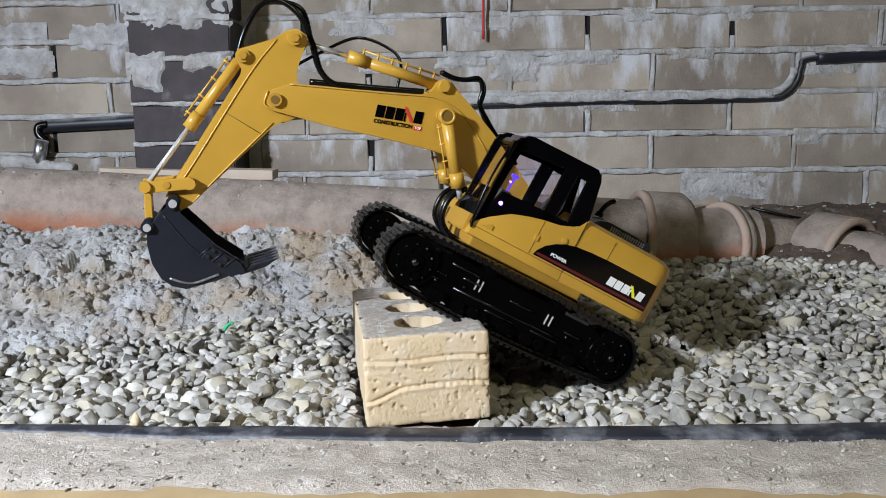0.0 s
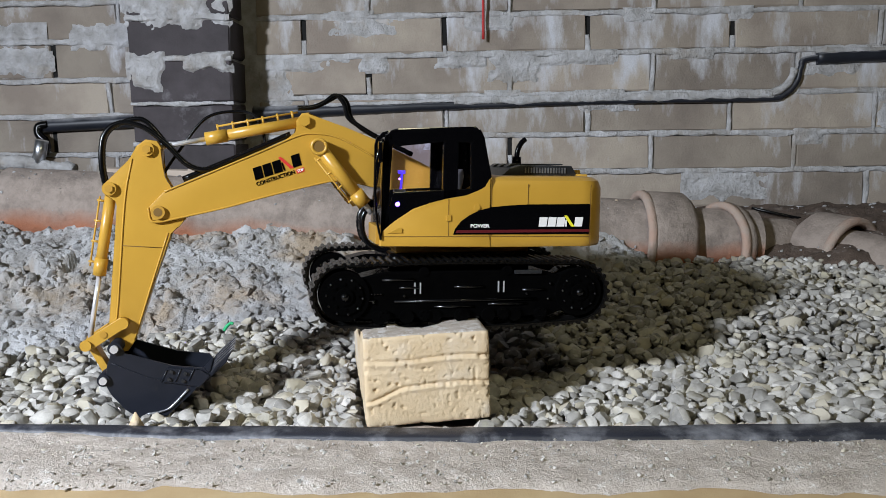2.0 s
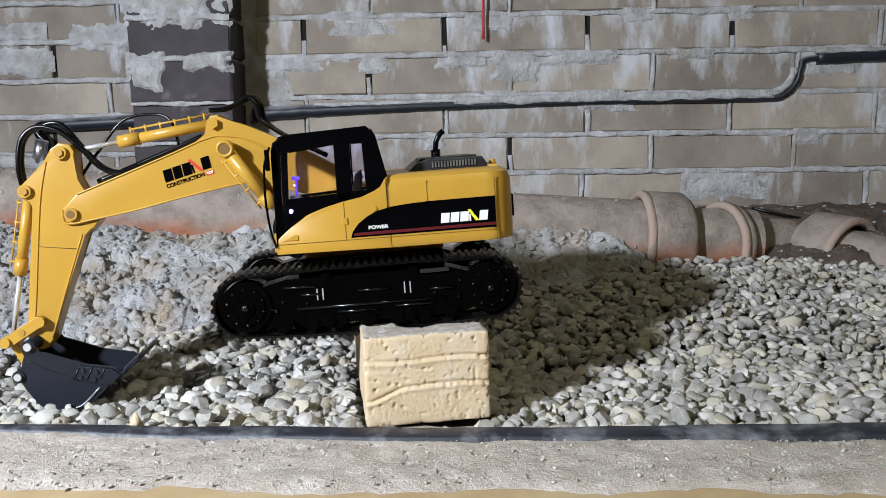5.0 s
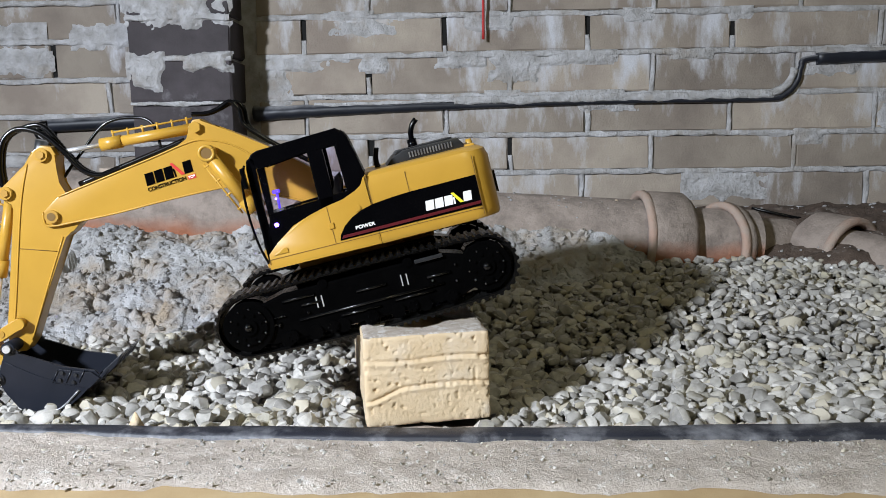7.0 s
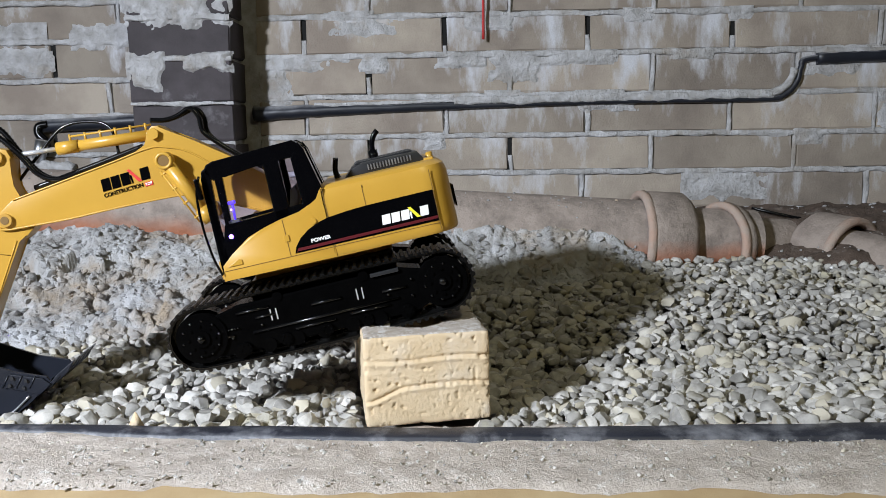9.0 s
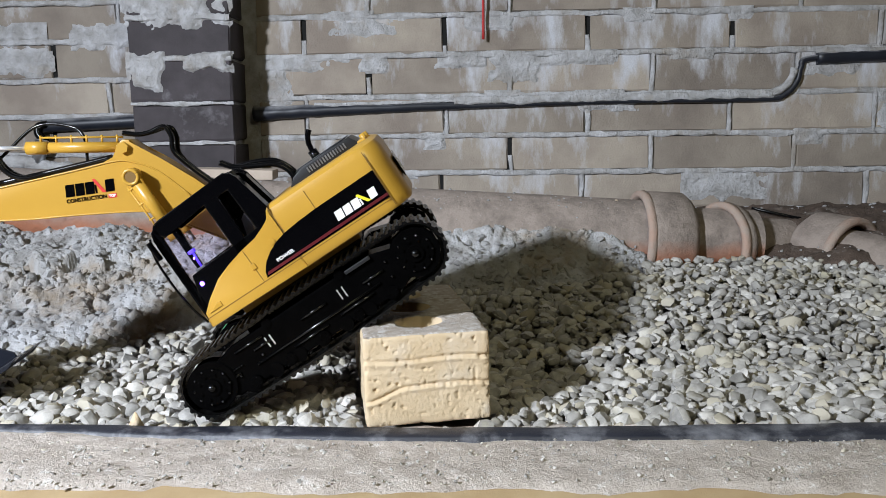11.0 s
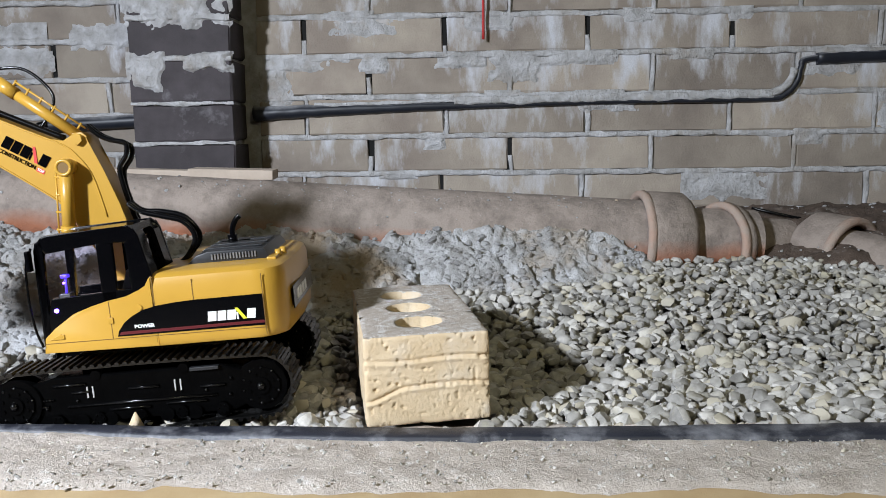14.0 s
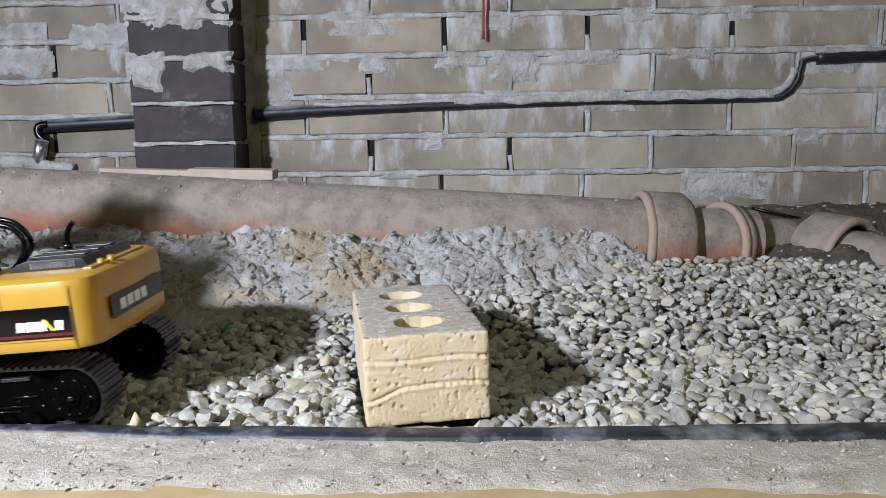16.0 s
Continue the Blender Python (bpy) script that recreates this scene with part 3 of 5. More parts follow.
bm = bmesh.new()
last = None
for i in range(261):
    x = -1.3 + i * 0.01
    yb, yf = edging_y(x)
    wob = 0.002 * noise.noise(Vector((x * 9, 0, 0)))
    prof = ((yf - 0.001, -0.010), (yf, -0.001), (yf + 0.003, 0.0012), (yb - 0.004, 0.0025), (yb, 0.0005), (yb + 0.002, -0.03))
    ring = [bm.verts.new((x, y + wob, z + 0.0012 * noise.noise(Vector((x * 14, y * 30, 5))))) for y, z in prof]
    if last:
        for a in range(5):
            bm.faces.new((last[a], last[a + 1], ring[a + 1], ring[a])).smooth = True
    last = ring
tagged(part("rubber_edging", bm, EDGING), "dusty black rubber edging strip between ledge and gravel", "edging", kind="structure")


# ---- the loose brick
def loose_brick():
    bm = bmesh.new()
    lx, ly, lz, r = 0.06, 0.25, 0.088, 0.0035
    ax = [-lx, -lx + 0.0012, -lx + 0.0035] + list(np.linspace(-lx + 0.006, lx - 0.006, 76)) + [lx - 0.0035, lx - 0.0012, lx]
    ay = [0, 0.0012, 0.0035] + list(np.linspace(0.008, ly - 0.008, 30)) + [ly - 0.0035, ly - 0.0012, ly]
    az = [0, 0.0012, 0.0035] + list(np.linspace(0.006, lz - 0.006, 56)) + [lz - 0.0035, lz - 0.0012, lz]
    holes = ((-0.001, 0.052), (-0.004, 0.122), (-0.006, 0.190))

    def place(p):
        p = Vector(p)
        c = Vector((min(max(p.x, -lx + r), lx - r), min(max(p.y, r), ly - r), min(max(p.z, r), lz - r)))
        d = p - c
        n = d.normalized() if d.length else Vector((0, 0, 1))
        out = c + n * r if d.length else p
        rough = 0.0005 * noise.fractal(out * 40, 1, 2, 2) + 0.0003 * noise.noise(out * 300)
        pit = -0.0028 * max(noise.noise(out * 230) - 0.40, 0) / 0.3 - 0.003 * max(noise.noise(out * 120 + Vector((4, 4, 1))) - 0.56, 0) / 0.2
        edge = -0.002 * max(noise.noise(out * 45 + Vector((3, 1, 8))) - 0.1, 0) * (1 if d.length > r * 1.02 else 0)
        groove = 0.0
        if n.y < -0.7:
            for line, amp in ((0.0640 + 0.0012 * math.sin(out.x * 60), 0.0020), (0.0385 - 0.015 * smooth01(-0.018, -0.062, out.x) + 0.001 * math.sin(out.x * 70), 0.0026)):
                groove -= amp * math.exp(-((out.z - line) / 0.0013) ** 2)
                groove += 0.0011 * math.exp(-((out.z - line + 0.0032) / 0.0022) ** 2)
            groove -= 0.002 * math.exp(-((out.x - 0.0455) / 0.0010) ** 2) * (1 if 0.036 < out.z < 0.052 else 0)
        return out + n * (rough + pit + edge + groove)

    def grid(A, B, f, mat):
        g = [[bm.verts.new(place(f(a, b))) for b in B] for a in A]
        for i in range(len(A) - 1):
            for j in range(len(B) - 1):
                q = bm.faces.new((g[i][j], g[i + 1][j], g[i + 1][j + 1], g[i][j + 1]))
                q.smooth, q.material_index = True, mat

    grid(ax, az, lambda a, b: (a, 0, b), 0)
    grid(ax, az, lambda a, b: (a, ly, b), 0)
    grid(ay, az, lambda a, b: (-lx, a, b), 0)
    grid(ay, az, lambda a, b: (lx, a, b), 0)
    grid(ax, ay, lambda a, b: (a, b, 0), 0)
    cuts = (0.0, 0.087, 0.156, ly)
    for (cx, cy), y0, y1 in zip(holes, cuts, cuts[1:]):
        k = 64
        rings = []
        for s in np.linspace(0, 1, 12):
            ring = []
            for i in range(k):
                a = 2 * math.pi * i / k
                dx, dy = math.cos(a), math.sin(a)
                t = min(((lx if dx > 0 else -lx) - cx) / dx if abs(dx) > 1e-6 else 9, ((y1 if dy > 0 else y0) - cy) / dy if abs(dy) > 1e-6 else 9)
                hr = 0.0238 * (1 + 0.05 * noise.noise(Vector((dx * 2, dy * 2, cy * 40))))
                d = hr + (t - hr) * (1 - s)
                ring.append(bm.verts.new(place((cx + dx * d, cy + dy * d, lz))))
            rings.append(ring)
        down = [bm.verts.new((v.co.x, v.co.y, 0.004)) for v in rings[-1]]
        for m, (A, B) in enumerate(list(zip(rings, rings[1:])) + [(rings[-1], down)]):
            for i in range(k):
                q = bm.faces.new((A[i], A[(i + 1) % k], B[(i + 1) % k], B[i]))
                q.smooth, q.material_index = True, 1 if m < 11 else 0
    bmesh.ops.remove_doubles(bm, verts=bm.verts, dist=0.00002)
    ob = part("loose_brick", bm, [LOOSE_BRICK, BRICK_DUST])
    ob.matrix_basis = Matrix.LocRotScale((-0.0148, 0.7643, 0.0), Euler((radians(-0.62), radians(-1.13), radians(8.2))), None)
    tagged(ob, "cream perforated brick with three holes standing in gravel", "brick")


loose_brick()


# ---- gravel
def stone_forms(sub, count, seed):
    rnd = random.Random(seed)
    forms = []
    for i in range(count):
        bm = bmesh.new()
        bmesh.ops.create_icosphere(bm, subdivisions=sub, radius=1.0)
        off = Vector((rnd.uniform(0, 90), rnd.uniform(0, 90), rnd.uniform(0, 90)))
        cuts = [(Vector((rnd.gauss(0, 1), rnd.gauss(0, 1), rnd.gauss(0, 1))).normalized(), rnd.uniform(0.50, 0.80)) for _ in range(rnd.randint(7, 13))]
        for v in bm.verts:
            n = v.co.normalized()
            p = n * (1 + 0.26 * noise.noise(n * 1.2 + off) + 0.10 * noise.noise(n * 3.0 + off))
            for c, lim in cuts:
                over = p.dot(c) - lim
                if over > 0:
                    p -= c * over * 0.93
            v.co = p
        forms.append((np.array([v.co[:] for v in bm.verts]), np.array([[v.index for v in f.verts] for f in bm.faces])))
        bm.free()
    return forms


def scatter(name, spots, sub, seed, material):
    """Many stones in one mesh; spots: x, y, z, long half-axis."""
    rnd = np.random.RandomState(seed)
    forms = stone_forms(sub, 14, seed)
    V, F, base = [], [], 0
    for x, y, z, r in spots:
        v, f = forms[rnd.randint(len(forms))]
        s = np.array((rnd.uniform(0.95, 1.22), rnd.uniform(0.66, 0.98), rnd.uniform(0.52, 0.84))) * r
        m = np.array(Euler((rnd.uniform(-0.6, 0.6), rnd.uniform(-0.6, 0.6), rnd.uniform(0, 6.28))).to_matrix())
        V.append((v * s) @ m.T + (x, y, z))
        F.append(f + base)
        base += len(v)
    V, F = np.concatenate(V), np.concatenate(F)
    me = bpy.data.meshes.new(name)
    me.from_pydata(V.tolist(), [], F.tolist())
    me.materials.append(material)
    me.shade_smooth()
    me.set_sharp_from_angle(angle=radians(33 if sub == 2 else 55))
    return new(name, me)


def gravel_spots():
    rnd = random.Random(5)
    near, far = [], []
    c, s8 = math.cos(radians(8.2)), math.sin(radians(8.2))
    step = 0.0116
    for layer in range(2):
        y = 0.745
        while y < 1.36:
            x = -0.62 - (y - 0.75) * 0.65
            while x < 0.62 + (y - 0.75) * 0.65:
                px, py = x + rnd.uniform(-0.5, 0.5) * step, y + rnd.uniform(-0.5, 0.5) * step
                x += step * rnd.uniform(0.85, 1.2)
                r = rnd.choice((0.0060, 0.0070, 0.0082, 0.0092, 0.0104, 0.0128)) * rnd.uniform(0.85, 1.2)
                if py < edging_y(px)[0] + 0.004 or py > 1.34 - 0.04 * smooth01(0.45, 0.8, px):
                    continue
                if py > heap_foot(px) - 0.005 + 0.02 * noise.noise(Vector((px * 14, 0, 0))):
                    continue
                bx, by = px + 0.0148, py - 0.7643
                u, v = bx * c + by * s8, -bx * s8 + by * c
                if abs(u) < 0.06 + r * 0.5 and -r * 0.35 < v < 0.25 + r * 0.5:
                    continue
                z = bed_z(px, py) - 0.004 + layer * 0.0065 + rnd.uniform(-0.005, 0.004)
                if py < edging_y(px)[0] + 0.014:
                    z = min(z, -0.004)
                if layer == 1 and rnd.random() < 0.35:
                    continue
                (near if py < 0.95 else far).append((px, py, z, r))
            y += step
    return near, far


near, far = gravel_spots()
tagged(scatter("gravel", near, 2, 11, PEBBLE), "pale grey rounded gravel stones", "gravel", kind="stuff")
tagged(scatter("gravel", far, 1, 12, PEBBLE), "pale grey rounded gravel stones farther back", "gravel", kind="stuff")

# crumbs of mortar on the heap and grit on the ledge
rnd = random.Random(8)
spots = []
for _ in range(16000):
    x, y = rnd.uniform(-0.95, 0.34), rnd.uniform(1.0, 1.33)
    if y > heap_foot(x) - 0.015:
        r = 0.0012 + 0.0105 * rnd.random() ** 6
        spots.append((x, y, heap_z(x, y) - r * 0.15, r))
tagged(scatter("mortar_crumbs", spots, 1, 21, HEAP), "small grey crumbs of mortar lying on the heap", "crumbs", kind="stuff")
spots = []
for _ in range(3200):
    x, y = rnd.uniform(-0.6, 0.6), rnd.uniform(0.635, 0.735)
    r = 0.0005 + 0.0023 * rnd.random() ** 6
    spots.append((x, y, -0.003 + r * 0.3, r))
tagged(scatter("grit", spots, 1, 22, PEBBLE), "fine pale grit strewn over the concrete ledge", "grit", kind="stuff")
spots = []
for _ in range(260):
    x, y = rnd.uniform(0.36, 1.1), rnd.uniform(1.26, 1.52)
    r = 0.0012 + 0.004 * rnd.random() ** 3
    spots.append((x, y, soil_z(x, y) + r * 0.3, r))
tagged(scatter("soil_crumbs", spots, 1, 23, MORTAR), "pale crumbs lying on the brown soil", "crumbs", kind="stuff")
spots = []
for _ in range(420):
    x = rnd.uniform(-0.70, 0.32)
    a = rnd.gauss(0.35, 0.5)
    zc, r = 0.157 - 0.0637 * (x + 0.715), 0.0008 + 0.0035 * rnd.random() ** 4
    spots.append((x, 1.385 - math.sin(a) * 0.0625, zc + math.cos(a) * 0.0625, r))
tagged(scatter("pipe_crumbs", spots, 1, 24, HEAP), "grey mortar crumbs stuck to the clay pipe", "crumbs", kind="stuff")
for x, y, r, turn in ((0.575, 1.315, 0.0065, 20), (0.562, 1.30, 0.0040, 70), (0.60, 1.275, 0.0038, 40), (0.415, 1.275, 0.0045, 10)):
    ob = part("plaster_chip", rod((0, 0, -r * 0.4), (r * 0.3, 0, r * 0.8), r, 5, r2=r * 0.45), WHITE)
    ob.matrix_basis = pose(x, y, max(soil_z(x, y), bed_z(x, y)) + r * 0.3, 25, 10, turn)
    tagged(ob, "small white plaster chip on the ground", "plaster chip", group="plaster chips")
twig = part("black_cable", tube([(0.545, 1.47, 0.128), (0.58, 1.45, 0.120), (0.62, 1.44, 0.112), (0.66, 1.445, 0.108)], 0.0028, 8, 6), HOSE)
tagged(twig, "short black cable end lying on the soil", "cable")
chip = part("stone_chip", rod((0, 0, -0.004), (0, 0, 0.011), 0.0085, 5, r2=0.001), LOOSE_BRICK)
chip.matrix_basis = pose(-0.297, 0.7715, 0.002, 8, 0, 20)
tagged(chip, "small pointed pale brick chip on the edging", "stone chip")
flake = part("plastic_scrap", tube([(0, 0, 0), (0.004, 0, 0.006), (0.009, 0.002, 0.0095), (0.012, 0.002, 0.008)], 0.0022, 6, 4), SCRAP)
flake.location = (-0.292, 1.085, 0.014)
tagged(flake, "small green plastic scrap on the gravel", "scrap")


# ---- the toy excavator; its own space: x to its tail, y across to its far side, z up
PIVOT = (-0.0108, 0.103, 0.0529)
WIDE = 0.196
moving = {}
digger = thing("toy_excavator", "yellow and black plastic toy excavator on black crawler tracks", "toy excavator")


def flat_text(name, words, size, x, z, y, material, parent, lean=0.0, wide=1.0):
    """Lettering on the near side, standing on the face at y."""
    cu = bpy.data.curves.new(name, "FONT")
    cu.body, cu.size, cu.extrude, cu.offset, cu.align_x, cu.align_y = words, size, 0.00012, 0.00016, "CENTER", "CENTER"
    tmp = bpy.data.objects.new(name, cu)
    me = bpy.data.meshes.new_from_object(tmp)
    bpy.data.objects.remove(tmp)
    bpy.data.curves.remove(cu)
    me.materials.append(material)
    ob = new(name, me)
    ob.parent = parent
    ob.matrix_basis = pose(x, y, z, 90, -lean, 0) @ Matrix.Diagonal((wide, 1, 1, 1))
    return ob


def emblem(name, x, z, y, h, w, mats, parent, turn=0.0):
    """The maker's mark as plain slanted blocks: five blocks, one of them crossed by a coloured slash."""
    bm = bmesh.new()
    step = w / 5
    c, s = math.cos(radians(turn)), math.sin(radians(turn))

    def at(u, v):
        return (x + u * c - v * s, z + u * s + v * c)

    for i in range(5):
        u = -w / 2 + i * step
        if i == 3:
            continue
        lean = 0.0012
        prism([at(u + 0.0004, -h / 2), at(u + step - 0.0008, -h / 2), at(u + step - 0.0008 + lean, h / 2), at(u + 0.0004 + lean, h / 2)], y, y + 0.0004, bm=bm)
    u = -w / 2 + 3 * step
    prism([at(u + 0.0003, -h / 2), at(u + 0.002, -h / 2), at(u + 0.002, h * 0.2), at(u + 0.0003, h * 0.2)], y, y + 0.0004, bm=bm)
    ob = part(name, bm, mats[0], parent)
    bm = prism([at(u - 0.001, h * 0.68), at(u + 0.002, h * 0.68), at(u + step + 0.0008, -h / 2), at(u + step - 0.003, -h / 2)], y - 0.0002, y + 0.0003)
    part("slash", bm, mats[1], parent)
    return ob


def house():
    near = [(-0.074, -0.011), (-0.0715, 0.004), (-0.060, 0.0135), (-0.042, 0.0255), (-0.024, 0.0315), (-0.008, 0.0355), (0.010, 0.0385), (0.024, 0.042),
            (0.031, 0.046), (0.0355, 0.0535), (0.0362, 0.0565), (0.0366, 0.0565), (0.0366, -0.0125)]
    body = part("side_body", prism(near, 0.0, 0.072, 0.0018), YELLOW, digger, smooth=40)
    far = [(-0.060, -0.011), (-0.058, 0.030), (-0.05, 0.040), (0.05, 0.050), (0.05, -0.0125)]
    part("far_side_body", prism(far, 0.128, WIDE, 0.002), YELLOW, digger, smooth=40)
    # engine cover with rounded tail in plan
    bm = bmesh.new()
    zs = [(-0.0125, 0.0016), (-0.0105, 0.0004), (-0.004, 0.0), (0.030, 0.0), (0.046, 0.0), (0.0535, 0.0022), (0.0570, 0.007), (0.0580, 0.014)]
    last = None
    for z, inset in zs:
        xr, rad = 0.160 - inset * 1.0, 0.028
        pts = [(0.0368, inset), (0.09, inset)]
        for k in range(9):
            a = -math.pi / 2 + math.pi / 2 * k / 8
            pts.append((xr - rad + rad * math.cos(a), inset + rad + rad * math.sin(a)))
        pts.append((xr + 0.003, WIDE / 2))
        for k in range(9):
            a = math.pi / 2 * k / 8
            pts.append((xr - rad + rad * math.cos(a), WIDE - inset - rad + rad * math.sin(a)))
        pts += [(0.09, WIDE - inset), (0.0368, WIDE - inset)]
        ring = [bm.verts.new((x, y, z)) for x, y in pts]
        if last:
            for i in range(len(ring)):
                j = (i + 1) % len(ring)
                bm.faces.new((last[i], last[j], ring[j], ring[i])).smooth = True
        else:
            bm.faces.new(ring[::-1])
        last = ring
    bm.faces.new(last)
    part("engine_cover", bm, YELLOW, digger, smooth=35)
    part("deck", box(-0.065, 0.05, 0.07, 0.13, -0.0125, 0.004, 0.001), YELLOW_DARK, digger)
    # seams
    y = -0.0003
    for pts in ([(0.0362, -0.001), (0.037, -0.001), (0.037, 0.056), (0.0362, 0.056)], [(0.0738, -0.001), (0.0745, -0.001), (0.0745, 0.0500), (0.0738, 0.0500)],
                [(0.1400, -0.009), (0.1407, -0.009), (0.1407, 0.0500), (0.1400, 0.0500)], [(-0.0070, -0.001), (-0.0064, -0.001), (-0.0064, 0.035), (-0.0070, 0.035)],
                [(-0.072, -0.0017), (0.1405, -0.0027), (0.1405, -0.0021), (-0.072, -0.0010)]):
        part("panel_seam", prism(pts, y, y + 0.0006), SEAM_HOLE_SHADE, body)
    # black side decal with a red band
    decal = [(-0.002, 0.0003), (0.0, 0.006), (0.006, 0.0135), (0.0145, 0.0195), (0.025, 0.0243), (0.037, 0.0272), (0.055, 0.029), (0.075, 0.0300), (0.1398, 0.0305), (0.1395, 0.0)]
    d = part("side_decal", prism(decal, -0.0005, 0.0002), BLACK, digger, "glossy black side decal")
    part("red_band", prism([(0.0005, 0.0022), (0.1394, 0.0028), (0.1394, 0.0050), (0.0018, 0.0046)], -0.0007, 0.0), DARK_RED, d)
    part("red_line", prism([(0.0, 0.0018), (0.1394, 0.0022), (0.1394, 0.0027), (0.0002, 0.0022)], -0.00075, 0.0), DARK_RED, d)
    emblem("maker_emblem", 0.1085, 0.0125, -0.0011, 0.0095, 0.047, (WHITE, LEMON), d)
    flat_text("lettering", "POWER", 0.0048, 0.0248, 0.0086, -0.0008, WHITE, d, 0, 1.15)
    part("tail_decal", box(0.1625, 0.1637, 0.035, 0.165, 0.006, 0.0285, 0.0004), BLACK, digger, "black tail decal with white bars")
    for k in range(4):
        part("white_bar", box(0.1636, 0.1640, 0.055 + k * 0.017, 0.068 + k * 0.017, 0.011, 0.022), WHITE, digger)
    b = part("lock_button", pin(0.0217, 0.0269, -0.0014, 0.001, 0.0030, seg=18), YELLOW, digger)
    part("door_hinge", box(-0.0092, -0.0042, -0.0012, 0.001, 0.0135, 0.0195, 0.0004), YELLOW, digger)
    part("nose_marker", prism([(-0.067, 0.002), (-0.0525, 0.002), (-0.0525, 0.0065), (-0.056, 0.0075)], -0.001, 0.001, 0.0004), YELLOW, digger)
    part("nose_bracket", box(-0.077, -0.071, 0.012, 0.070, -0.010, 0.008, 0.0008), YELLOW_DARK, digger)
    # engine hood
    hood = part("engine_hood", prism([(0.059, 0.0575), (0.068, 0.0655), (0.080, 0.0690), (0.136, 0.0685), (0.143, 0.0575)], 0.045, 0.150, 0.0015), GREY, digger, "dark grey louvred engine hood", smooth=40)
    for k in range(15):
        part("louvre", box(0.084 + k * 0.0031, 0.0854 + k * 0.0031, 0.0436, 0.0452, 0.0605, 0.0663), WORN, hood)
    for k in range(3):
        part("hood_ridge", prism([(0.070, 0.0675), (0.132, 0.0690), (0.132, 0.0705), (0.074, 0.0700)], 0.062 + k * 0.028, 0.078 + k * 0.028, 0.0004), GREY, hood)
    ex = part("exhaust", rod((0.093, 0.105, 0.066), (0.093, 0.105, 0.078), 0.0052, 16), BLACK, digger, "black exhaust stack")
    part("stack_pipe", tube([(0.093, 0.105, 0.077), (0.0945, 0.105, 0.086), (0.0985, 0.105, 0.0935), (0.103, 0.105, 0.0975)], 0.0030, 10, 5), BLACK, ex)
    for yy, xx in ((0.06, 0.148), (0.078, 0.150)):
        part("tail_lug", rod((xx, yy, 0.055), (xx, yy, 0.064), 0.0042, 12, r2=0.003), YELLOW, digger)
    part("tail_ridge", box(0.1405, 0.1500, 0.035, 0.16, 0.0555, 0.0600, 0.0012), YELLOW, digger)


